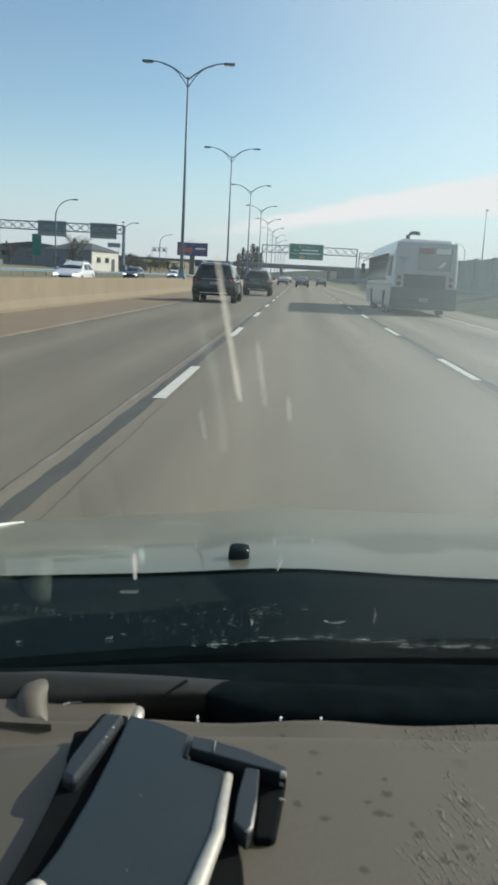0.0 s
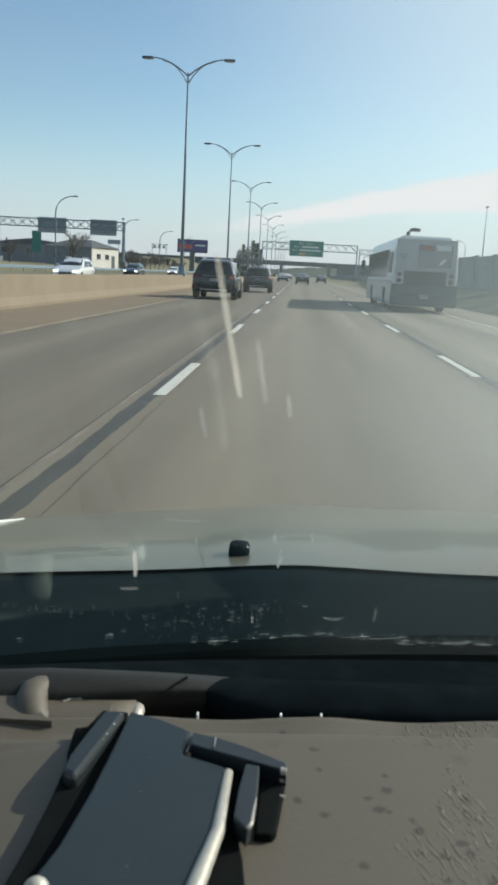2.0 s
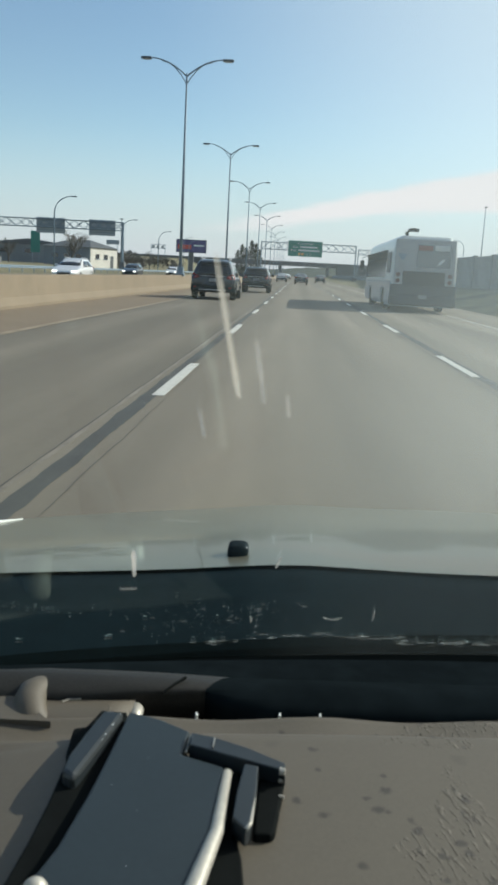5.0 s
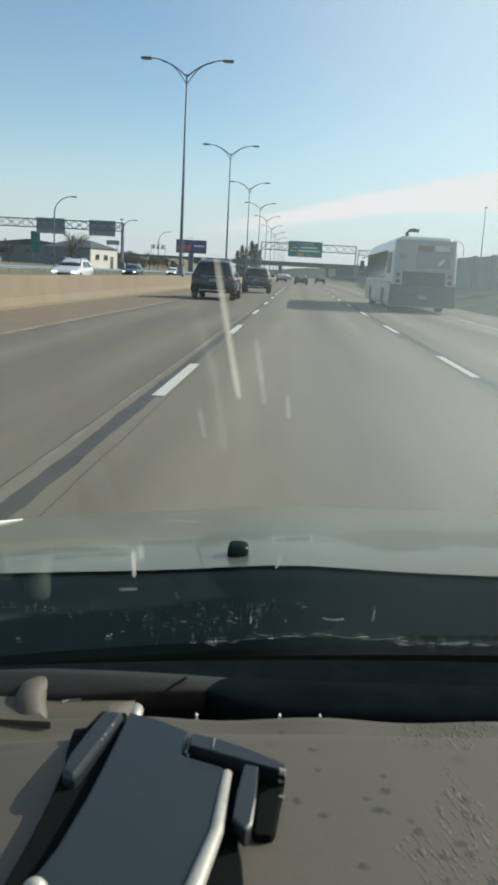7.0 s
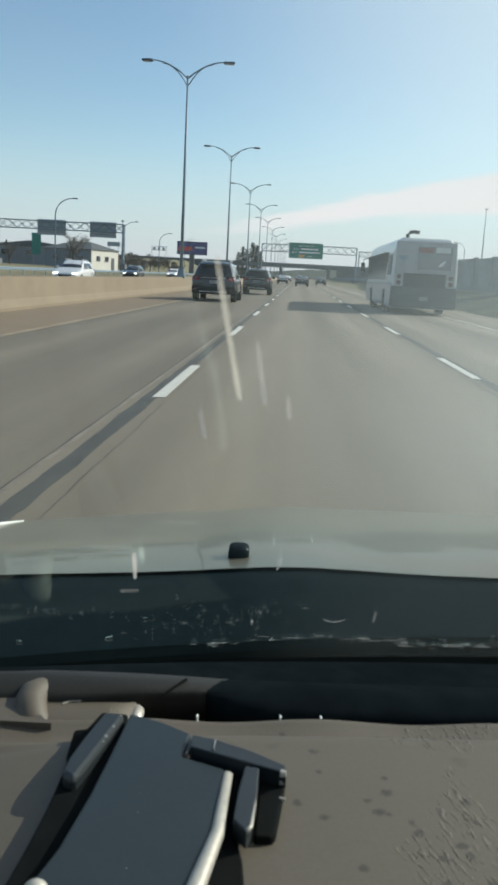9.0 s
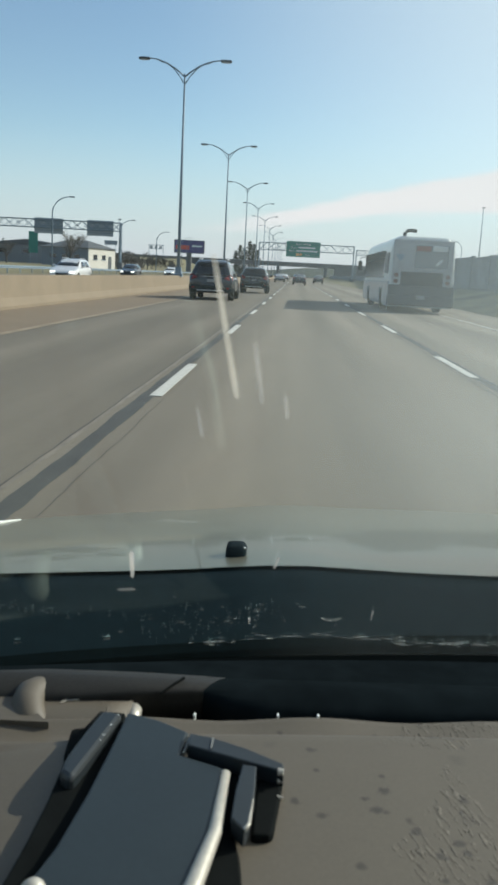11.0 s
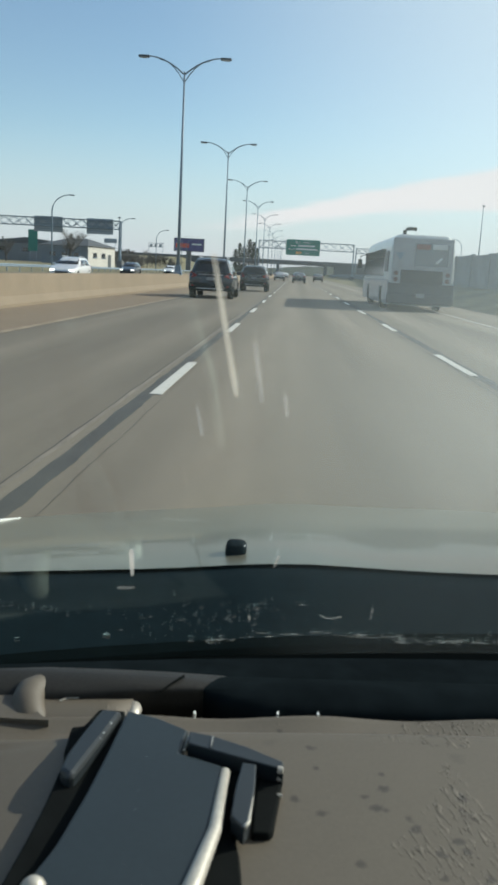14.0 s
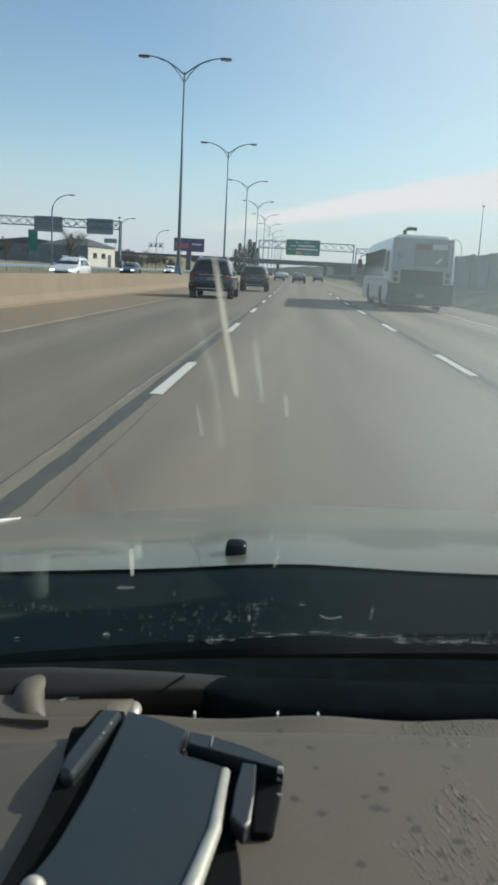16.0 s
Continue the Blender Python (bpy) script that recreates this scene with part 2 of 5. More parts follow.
glow = M["lit_lamp"].node_tree.nodes["Principled BSDF"]
glow.inputs["Emission Color"].default_value, glow.inputs["Emission Strength"].default_value = (1.0, 0.97, 0.9, 1), 1.6
M["hood_paint"].node_tree.nodes["Principled BSDF"].inputs["Specular Tint"].default_value = (1.0, 0.95, 0.80, 1)


def road_mat():
    """Worn concrete lanes: broad blotches, long wheel tracks, fine grit."""
    m = mat("worn_concrete_road", (0.212, 0.184, 0.143), 0.88, vary=0.07, scale=0.35, fine=14, bump=0.25, bump_scale=45, spec=0.35)
    n, l = m.node_tree.nodes, m.node_tree.links
    p = n["Principled BSDF"]
    base = p.inputs["Base Color"].links[0].from_socket
    tc = n.new("ShaderNodeTexCoord")
    sp = n.new("ShaderNodeSeparateXYZ")
    l.new(tc.outputs["Object"], sp.inputs[0])
    # two wheel tracks in each 3.7 m lane
    w = n.new("ShaderNodeMath")
    w.operation = "MULTIPLY_ADD"
    w.inputs[1].default_value, w.inputs[2].default_value = 2 * math.pi * 2 / 3.7, 2.35
    l.new(sp.outputs["X"], w.inputs[0])
    s = n.new("ShaderNodeMath")
    s.operation = "SINE"
    l.new(w.outputs[0], s.inputs[0])
    mp = n.new("ShaderNodeMapping")
    mp.inputs["Scale"].default_value = (1.6, 0.06, 1)
    l.new(tc.outputs["Object"], mp.inputs[0])
    no = n.new("ShaderNodeTexNoise")
    no.inputs["Scale"].default_value, no.inputs["Detail"].default_value = 1.0, 5
    l.new(mp.outputs[0], no.inputs["Vector"])
    mr = n.new("ShaderNodeMapRange")
    mr.inputs[1].default_value, mr.inputs[2].default_value = -1.2, 1.2
    mr.inputs[3].default_value, mr.inputs[4].default_value = 0.84, 1.12
    l.new(s.outputs[0], mr.inputs[0])
    mr2 = n.new("ShaderNodeMapRange")
    mr2.inputs[1].default_value, mr2.inputs[2].default_value = 0.3, 0.7
    mr2.inputs[3].default_value, mr2.inputs[4].default_value = 0.82, 1.14
    l.new(no.outputs["Fac"], mr2.inputs[0])
    mu = n.new("ShaderNodeMath")
    mu.operation = "MULTIPLY"
    l.new(mr.outputs[0], mu.inputs[0])
    l.new(mr2.outputs[0], mu.inputs[1])
    # the inner lane is older, darker concrete
    lane = n.new("ShaderNodeMapRange")
    lane.inputs[1].default_value, lane.inputs[2].default_value = -1.55, -1.49
    lane.inputs[3].default_value, lane.inputs[4].default_value = 0.80, 1.0
    l.new(sp.outputs["X"], lane.inputs[0])
    mw = n.new("ShaderNodeMath")
    mw.operation = "MULTIPLY"
    l.new(mu.outputs[0], mw.inputs[0])
    l.new(lane.outputs[0], mw.inputs[1])
    mx = n.new("ShaderNodeVectorMath")
    mx.operation = "SCALE"
    l.new(base, mx.inputs[0])
    l.new(mw.outputs[0], mx.inputs["Scale"])
    l.new(mx.outputs[0], p.inputs["Base Color"])
    return m


STAINS = ((0.0594, 0.419, 0.0014), (0.0932, 0.4153, 0.0011), (0.1213, 0.4264, 0.001), (0.0627, 0.375, 0.0008), (0.0611, 0.3638, 0.0017), (0.0574, 0.3479, 0.0016), (0.0992, 0.3598, 0.0016),
          (0.0958, 0.3507, 0.001), (0.0908, 0.3291, 0.0012), (0.0713, 0.3417, 0.0013), (0.0738, 0.3345, 0.0014), (0.0318, 0.3414, 0.0013), (0.0201, 0.3506, 0.0013), (0.031, 0.3769, 0.0011),
          (0.0796, 0.3054, 0.0011), (0.0933, 0.3233, 0.0011), (0.0809, 0.3202, 0.0011), (0.028, 0.3939, 0.0014), (0.0522, 0.3554, 0.0011), (0.0612, 0.3468, 0.0008), (0.1074, 0.4059, 0.0006),
          (0.0838, 0.3188, 0.0008), (0.046, 0.3098, 0.0013), (0.0992, 0.3074, 0.0013), (0.0137, 0.4299, 0.0011), (0.0667, 0.4354, 0.0008))


def dash_mat():
    """Grained brown-grey dashboard skin with dried drip stains and dark spots."""
    m = mat("dashboard_skin", (0.093, 0.0785, 0.0575), 0.6, vary=0.10, scale=12, fine=500, bump=0.25, bump_scale=1200, spec=0.6)
    n, l = m.node_tree.nodes, m.node_tree.links
    p = n["Principled BSDF"]
    base = p.inputs["Base Color"].links[0].from_socket
    tc = n.new("ShaderNodeTexCoord")
    # dark spots
    vo = n.new("ShaderNodeTexVoronoi")
    vo.inputs["Scale"].default_value = 26
    l.new(tc.outputs["Object"], vo.inputs["Vector"])
    no = n.new("ShaderNodeTexNoise")
    no.inputs["Scale"].default_value, no.inputs["Detail"].default_value = 160, 3
    l.new(tc.outputs["Object"], no.inputs["Vector"])
    ad = n.new("ShaderNodeMath")
    ad.operation = "MULTIPLY_ADD"
    ad.inputs[1].default_value = 0.22
    l.new(no.outputs["Fac"], ad.inputs[0])
    l.new(vo.outputs["Distance"], ad.inputs[2])
    mr = n.new("ShaderNodeMapRange")
    mr.inputs[1].default_value, mr.inputs[2].default_value = 0.15, 0.25
    mr.inputs[3].default_value, mr.inputs[4].default_value = 0.8, 1.0
    l.new(ad.outputs[0], mr.inputs[0])
    mx = n.new("ShaderNodeVectorMath")
    mx.operation = "SCALE"
    l.new(base, mx.inputs[0])
    l.new(mr.outputs[0], mx.inputs["Scale"])
    l.new(mx.outputs[0], p.inputs["Base Color"])
    # dark soft drip stains: place over the pad and radius
    wobble = n.new("ShaderNodeTexNoise")
    wobble.inputs["Scale"].default_value, wobble.inputs["Detail"].default_value = 260, 2
    l.new(tc.outputs["Object"], wobble.inputs["Vector"])
    flat = n.new("ShaderNodeVectorMath")
    flat.operation = "MULTIPLY"
    flat.inputs[1].default_value = (1, 1, 0)
    l.new(tc.outputs["Object"], flat.inputs[0])
    total = None
    for x, y, r in STAINS:
        ds = n.new("ShaderNodeVectorMath")
        ds.operation = "DISTANCE"
        ds.inputs[1].default_value = (x - 0.4, y, 0)
        l.new(flat.outputs[0], ds.inputs[0])
        jag = n.new("ShaderNodeMath")
        jag.operation = "MULTIPLY_ADD"
        jag.inputs[1].default_value = r * 5.0
        l.new(wobble.outputs["Fac"], jag.inputs[0])
        l.new(ds.outputs["Value"], jag.inputs[2])
        soft = n.new("ShaderNodeMapRange")
        soft.interpolation_type = "SMOOTHSTEP"
        soft.inputs[1].default_value, soft.inputs[2].default_value = r * 2.9, r * 4.9
        soft.inputs[3].default_value, soft.inputs[4].default_value = 0.40, 1.0
        l.new(jag.outputs[0], soft.inputs[0])
        if total is None:
            total = soft.outputs[0]
        else:
            low_of = n.new("ShaderNodeMath")
            low_of.operation = "MINIMUM"
            l.new(total, low_of.inputs[0])
            l.new(soft.outputs[0], low_of.inputs[1])
            total = low_of.outputs[0]
    dirt = n.new("ShaderNodeVectorMath")
    dirt.operation = "SCALE"
    l.new(mx.outputs[0], dirt.inputs[0])
    l.new(total, dirt.inputs["Scale"])
    l.new(dirt.outputs[0], p.inputs["Base Color"])
    # crinkled tracks of dried drips, in patches
    turn = n.new("ShaderNodeMapping")
    turn.vector_type = "TEXTURE"
    turn.inputs["Rotation"].default_value = (0, 0, radians(18))
    turn.inputs["Scale"].default_value = (1.0, 5.0, 1)
    l.new(tc.outputs["Object"], turn.inputs[0])
    wr = n.new("ShaderNodeTexNoise")
    wr.inputs["Scale"].default_value, wr.inputs["Detail"].default_value, wr.inputs["Distortion"].default_value = 620, 1.0, 0.4
    l.new(turn.outputs[0], wr.inputs["Vector"])
    line = n.new("ShaderNodeMapRange")
    line.inputs[1].default_value, line.inputs[2].default_value = 0.58, 0.66
    l.new(wr.outputs["Fac"], line.inputs[0])
    pa = n.new("ShaderNodeTexNoise")
    pa.inputs["Scale"].default_value, pa.inputs["Detail"].default_value = 16, 2
    l.new(tc.outputs["Object"], pa.inputs["Vector"])
    sx = n.new("ShaderNodeSeparateXYZ")
    l.new(tc.outputs["Object"], sx.inputs[0])
    gx = n.new("ShaderNodeMapRange")
    gx.inputs[1].default_value, gx.inputs[2].default_value = -0.355, -0.30
    gx.inputs[3].default_value, gx.inputs[4].default_value = -0.12, 0.20
    l.new(sx.outputs["X"], gx.inputs[0])
    sm = n.new("ShaderNodeMath")
    sm.operation = "ADD"
    l.new(pa.outputs["Fac"], sm.inputs[0])
    l.new(gx.outputs[0], sm.inputs[1])
    gr = n.new("ShaderNodeMapRange")
    gr.inputs[1].default_value, gr.inputs[2].default_value = -0.305, -0.285
    gr.inputs[3].default_value, gr.inputs[4].default_value = 0.0, -0.12
    l.new(sx.outputs["X"], gr.inputs[0])
    sr = n.new("ShaderNodeMath")
    sr.operation = "ADD"
    l.new(sm.outputs[0], sr.inputs[0])
    l.new(gr.outputs[0], sr.inputs[1])
    sm = sr
    pm = n.new("ShaderNodeMapRange")
    pm.inputs[1].default_value, pm.inputs[2].default_value = 0.53, 0.62
    l.new(sm.outputs[0], pm.inputs[0])
    hm = n.new("ShaderNodeMath")
    hm.operation = "MULTIPLY"
    l.new(line.outputs[0], hm.inputs[0])
    l.new(pm.outputs[0], hm.inputs[1])
    bu = n.new("ShaderNodeBump")
    bu.inputs["Strength"].default_value, bu.inputs["Distance"].default_value = 1.0, 0.0014
    l.new(hm.outputs[0], bu.inputs["Height"])
    l.new(p.inputs["Normal"].links[0].from_socket, bu.inputs["Normal"])
    l.new(bu.outputs[0], p.inputs["Normal"])
    return m


M["road"] = road_mat()
M["dash"] = dash_mat()

# ---- building helpers ----


def part(name, bm, material, parent=None, label="", smooth=False):
    me = bpy.data.meshes.new(name)
    bm.normal_update()
    if smooth:
        for f in bm.faces:
            f.smooth = True
    bm.to_mesh(me)
    bm.free()
    me.materials.append(M[material])
    ob = new(name, me)
    if parent:
        ob.parent = parent
    if label:
        ob["label"] = label
    return ob


def share(name, ob, parent, m):
    o = new(name, ob.data)
    o.parent = parent
    o.matrix_basis = m
    return o


def thing(name, label, category, group="", kind="", m=None):
    ob = new(name)
    tagged(ob, label, category, group, kind)
    if m is not None:
        ob.matrix_basis = m
    return ob


def box(x0, x1, y0, y1, z0, z1, bevel=0.0, seg=2, bm=None):
    own = bmesh.new()
    vs = bmesh.ops.create_cube(own, size=1)["verts"]
    for v in vs:
        v.co = Vector(((x0 + x1) / 2 + v.co.x * (x1 - x0), (y0 + y1) / 2 + v.co.y * (y1 - y0), (z0 + z1) / 2 + v.co.z * (z1 - z0)))
    if bevel:
        bmesh.ops.bevel(own, geom=own.edges[:], offset=bevel, segments=seg, affect="EDGES", profile=0.5)
    if bm is None:
        return own
    return merge(bm, own)


def merge(bm, own):
    me = bpy.data.meshes.new("tmp")
    own.to_mesh(me)
    own.free()
    bm.from_mesh(me)
    bpy.data.meshes.remove(me)
    return bm


def tube(bm, pts, r0, r1=None, n=8, cap=True):
    """A round bar along points, tapering from r0 to r1."""
    r1 = r0 if r1 is None else r1
    pts = [Vector(p) for p in pts]
    rings = []
    for i, p in enumerate(pts):
        d = (pts[min(i + 1, len(pts) - 1)] - pts[max(i - 1, 0)]).normalized()
        a = d.cross(Vector((0, 0, 1)) if abs(d.z) < 0.9 else Vector((1, 0, 0))).normalized()
        b = d.cross(a)
        r = r0 + (r1 - r0) * i / (len(pts) - 1)
        rings.append([bm.verts.new(p + r * (math.cos(k * 2 * math.pi / n) * a + math.sin(k * 2 * math.pi / n) * b)) for k in range(n)])
    for u, v in zip(rings, rings[1:]):
        for k in range(n):
            bm.faces.new((u[k], u[(k + 1) % n], v[(k + 1) % n], v[k]))
    if cap:
        bm.faces.new(rings[0])
        bm.faces.new(rings[-1][::-1])
    bmesh.ops.recalc_face_normals(bm, faces=bm.faces[:]) if len(bm.faces) < 3000 else None
    return bm


def loft(sections, close=True, caps=True):
    """A skin over sections of equally many points."""
    bm = bmesh.new()
    rows = [[bm.verts.new(p) for p in s] for s in sections]
    n = len(rows[0])
    for u, v in zip(rows, rows[1:]):
        for k in range(n if close else n - 1):
            bm.faces.new((u[k], u[(k + 1) % n], v[(k + 1) % n], v[k]))
    if caps and close:
        bm.faces.new(rows[0])
        bm.faces.new(rows[-1][::-1])
    bmesh.ops.recalc_face_normals(bm, faces=bm.faces[:])
    return bm


def prism(outline, z0, z1, bevel=0.0):
    """An upright block over an outline in the plan."""
    bm = bmesh.new()
    f = bm.faces.new([bm.verts.new((x, y, z0)) for x, y in outline])
    r = bmesh.ops.extrude_face_region(bm, geom=[f])
    for v in r["geom"]:
        if isinstance(v, bmesh.types.BMVert):
            v.co.z = z1
    bmesh.ops.recalc_face_normals(bm, faces=bm.faces[:])
    if bevel:
        bmesh.ops.bevel(bm, geom=bm.edges[:], offset=bevel, segments=2, affect="EDGES", profile=0.5)
    return bm


def swept(profile, x0, x1, axis="x", caps=True):
    """A profile of (a, z) drawn straight along an axis."""
    if axis == "x":
        return loft([[(x0, a, z) for a, z in profile], [(x1, a, z) for a, z in profile]], caps=caps)
    return loft([[(a, x0, z) for a, z in profile], [(a, x1, z) for a, z in profile]], caps=caps)


def sheet(fx, us, vs):
    """An open grid of fx(u, v)."""
    bm = bmesh.new()
    rows = [[bm.verts.new(fx(u, v)) for u in us] for v in vs]
    for a, b in zip(rows, rows[1:]):
        for k in range(len(us) - 1):
            bm.faces.new((a[k], a[k + 1], b[k + 1], b[k]))
    return bm


def span(a, b, n):
    return [a + (b - a) * i / (n - 1) for i in range(n)]

# ---- ground, roads, banks ----
LEFT_LINE, RIGHT_LINE, YELLOW, EDGE = -1.27, 2.43, -4.85, 5.7
ground = tagged(part("ground", box(-2500, 2500, -600, 4200, -0.6, -0.12), "soil"), "flat dull winter fields beside the motorway", "ground", kind="structure")
road = tagged(part("road", box(-7.9, 9.2, -80, 1500, -0.4, 0.0), "road"), "worn pale concrete motorway with three lanes", "road", kind="structure")
tagged(part("road", box(-28.0, -8.9, -80, 1500, -0.4, -0.004), "road"), "pale concrete opposite carriageway behind the median wall", "road", kind="structure")

part("shoulder", box(-7.2, -4.9, -60, 1200, 0.0, 0.004), "shoulder", road, "tan gritty inner shoulder")
# broken lane lines: 3 m of paint, 6 m apart
dash_bm = box(-0.06, 0.06, 0, 3.0, 0.004, 0.008)
first_dash = part("lane_dash", dash_bm, "mark", road)
first_dash.location = (LEFT_LINE, 8.0 - 18, 0)
for line, start in ((LEFT_LINE, 8.0), (RIGHT_LINE, 11.3)):
    for k in range(-2, 36):
        if line == LEFT_LINE and k == -2:
            continue
        share("lane_dash", first_dash, road, pose(line, start + 9 * k, 0))
for k in range(-2, 30):
    for x in (-16.0, -19.7):
        share("lane_dash", first_dash, road, pose(x, 4 + 9 * k, -0.004))
part("edge_line", box(YELLOW - 0.07, YELLOW + 0.07, -20, 500, 0.003, 0.007), "yellow", road, "faded yellow edge line")
part("edge_line", box(EDGE - 0.07, EDGE + 0.07, -20, 500, 0.003, 0.007), "faded", road, "thin white edge line")


def strip(y0, y1, step, left, right, z):
    """A ragged band along the road."""
    bm = bmesh.new()
    prev = None
    y = y0
    while y <= y1:
        a = left(y)
        b = right(y)
        row = (bm.verts.new((a, y, z)), bm.verts.new((b, y, z)))
        if prev:
            bm.faces.new((prev[0], prev[1], row[1], row[0]))
        prev = row
        y += step
    return bm


def rag(seed, amp, size):
    return lambda y: amp * (noise.noise(Vector((y / size, seed, 0))) + 0.5 * noise.noise(Vector((y / size * 3.7, seed, 5))) + 0.45 * noise.noise(Vector((y / size * 11.3, seed, 9))))


r1, r2, r3, r4, r5 = (rag(s, a, z) for s, a, z in ((1, 0.10, 2.2), (2, 0.09, 1.6), (3, 0.03, 1.5), (4, 0.05, 1.1), (5, 0.06, 3)))
part("joint_sealant", strip(-6, 160, 0.08, lambda y: LEFT_LINE - 0.15 + r1(y) * 0.25, lambda y: LEFT_LINE - 0.015 + r2(y) * 0.3, 0.0025), "seal", road, "dark ragged sealant along the lane joint")
part("joint_sealant", strip(-6, 160, 0.2, lambda y: RIGHT_LINE - 0.02 + r3(y) * 0.6, lambda y: RIGHT_LINE + 0.15 + r4(y) * 0.6, 0.0025), "seal", road, "dark ragged sealant along the lane joint")
part("joint_crack", strip(-6, 90, 0.15, lambda y: LEFT_LINE - 0.27 + r3(y) * 0.4, lambda y: LEFT_LINE - 0.258 + r3(y) * 0.4 + 0.15 * r4(y), 0.003), "crack", road, "open crack beside the joint")
part("joint_edge", strip(-6, 90, 0.15, lambda y: LEFT_LINE - 0.25 + r3(y) * 0.4, lambda y: LEFT_LINE - 0.215 + r5(y) * 0.25, 0.0035), "crumb", road, "pale crumbled joint edge")
part("joint_crack", strip(-6, 60, 0.15, lambda y: LEFT_LINE + 0.095 + r4(y) * 0.3, lambda y: LEFT_LINE + 0.10 + r4(y) * 0.3 + 0.15 * r3(y), 0.003), "crack", road, "open crack beside the joint")
part("joint_crack", strip(-6, 60, 0.15, lambda y: RIGHT_LINE - 0.13 + r4(y) * 0.5, lambda y: RIGHT_LINE - 0.115 + r4(y) * 0.5, 0.003), "crack", road, "open crack beside the joint")
rng = random.Random(4)
spot = bmesh.new()
for k in range(26):
    x, y, s = rng.uniform(-4.5, 6), rng.uniform(4, 40), rng.uniform(0.012, 0.04)
    vs = [spot.verts.new((x + s * rng.uniform(0.6, 1.3) * math.cos(a), y + s * rng.uniform(0.8, 2.0) * math.sin(a), 0.002)) for a in span(0, 5.4, 7)]
    spot.faces.new(vs)
part("road_chips", spot, "crack", road, "small dark chips and tar spots")["kind"] = "stuff"

# median wall with posts behind it
WALL = [(-7.15, -0.1), (-7.15, 0.08), (-7.28, 0.28), (-7.36, 0.85), (-7.64, 0.85), (-7.72, 0.28), (-7.85, 0.08), (-7.85, -0.1)]
median = thing("wall_median", "long tan concrete median barrier", "barrier", kind="structure")
seg = None
for k in range(-6, 80):
    y = k * 6.0
    if seg is None:
        seg = part("barrier_segment", swept([(a + 7.5, z) for a, z in WALL], 0.003, 5.997, "y"), "concrete", median)
        seg.location = (-7.5, y, 0)
    else:
        share("barrier_segment", seg, median, pose(-7.5, y, 0))
strip_bm = box(-8.9, -7.9, -60, 900, -0.4, 0.35)
tagged(part("median_strip", strip_bm, "soil"), "raised dark earth strip behind the median barrier", "verge", kind="structure")
# far side of the opposite carriageway: verge and low guard rail
tagged(part("verge", loft([[(-28, y, -0.2), (-28, y, 0.02), (-34, y, 0.5), (-44, y, 0.9), (-80, y, 1.0), (-80, y, -0.2)] for y in span(-60, 600, 23)]), "grass"), "grassy verge beyond the opposite carriageway", "verge", kind="structure")


def guard_rail(x, y0, y1, z):
    g = thing("guard_rail", "pale galvanised guard rail on short posts", "guard rail", m=pose(x, y0, z))
    prof = [(-0.04, 0.45), (0.03, 0.50), (-0.02, 0.58), (0.03, 0.66), (-0.04, 0.75), (-0.06, 0.75), (0.0, 0.66), (-0.05, 0.58), (0.0, 0.50), (-0.06, 0.45)]
    part("rail", swept(prof, 0, y1 - y0, "y"), "steel", g)
    first = part("post", box(-0.14, -0.06, 0, 0.12, -0.1, 0.72), "steel", g)
    for k in range(1, int((y1 - y0) / 4)):
        share("post", first, g, pose(0, 4 * k, 0))
    return g


guard_rail(-28.4, 40, 260, 0.05)


def bank_top(y):
    return 2.9 if y < 110 else max(1.5, 2.9 - (y - 110) * 0.03)


def bank_row(y):
    h = bank_top(y) + 0.12 * noise.noise(Vector((y / 9, 3, 0)))
    w = 0.15 * noise.noise(Vector((y / 5, 9, 0)))
    return [(8.1, y, -0.3), (8.1, y, 0.004), (8.4 + w, y, 0.06), (10.6, y, 0.45 + 0.2 * w), (12.7, y, 0.92), (13.1, y, 1.0), (13.3, y, h), (30, y, h + 0.2), (60, y, h), (60, y, -0.3)]


tagged(part("bank", loft([bank_row(y) for y in span(-60, 420, 161)]), "grass", smooth=False), "dull grassy bank rising beside the right shoulder", "bank", kind="structure")
# retaining wall in cast panels between pilasters
wall_r = thing("wall_right", "weathered grey retaining wall of cast panels along the bank", "wall", kind="structure")
rng = random.Random(6)
panel = pilaster = None
for k in range(48):
    y = 34 + 6.0 * k
    top = bank_top(y) + 0.32 + rng.uniform(-0.06, 0.06)
    m = pose(12.85, y, 0.55) @ Matrix.Diagonal((1, 1, (top - 0.55) / 2.6, 1))
    if panel is None:
        panel = part("panel", box(-0.1, 0.1, 0.21, 5.79, 0, 2.6, 0.02), "noise_wall", wall_r)
        pilaster = part("pilaster", box(-0.16, 0.14, -0.2, 0.2, 0, 2.66, 0.02), "noise_wall", wall_r)
        panel.matrix_basis = pilaster.matrix_basis = m
    else:
        share("panel", panel, wall_r, m)
        share("pilaster", pilaster, wall_r, m)

# ---- overpass and embankments ----


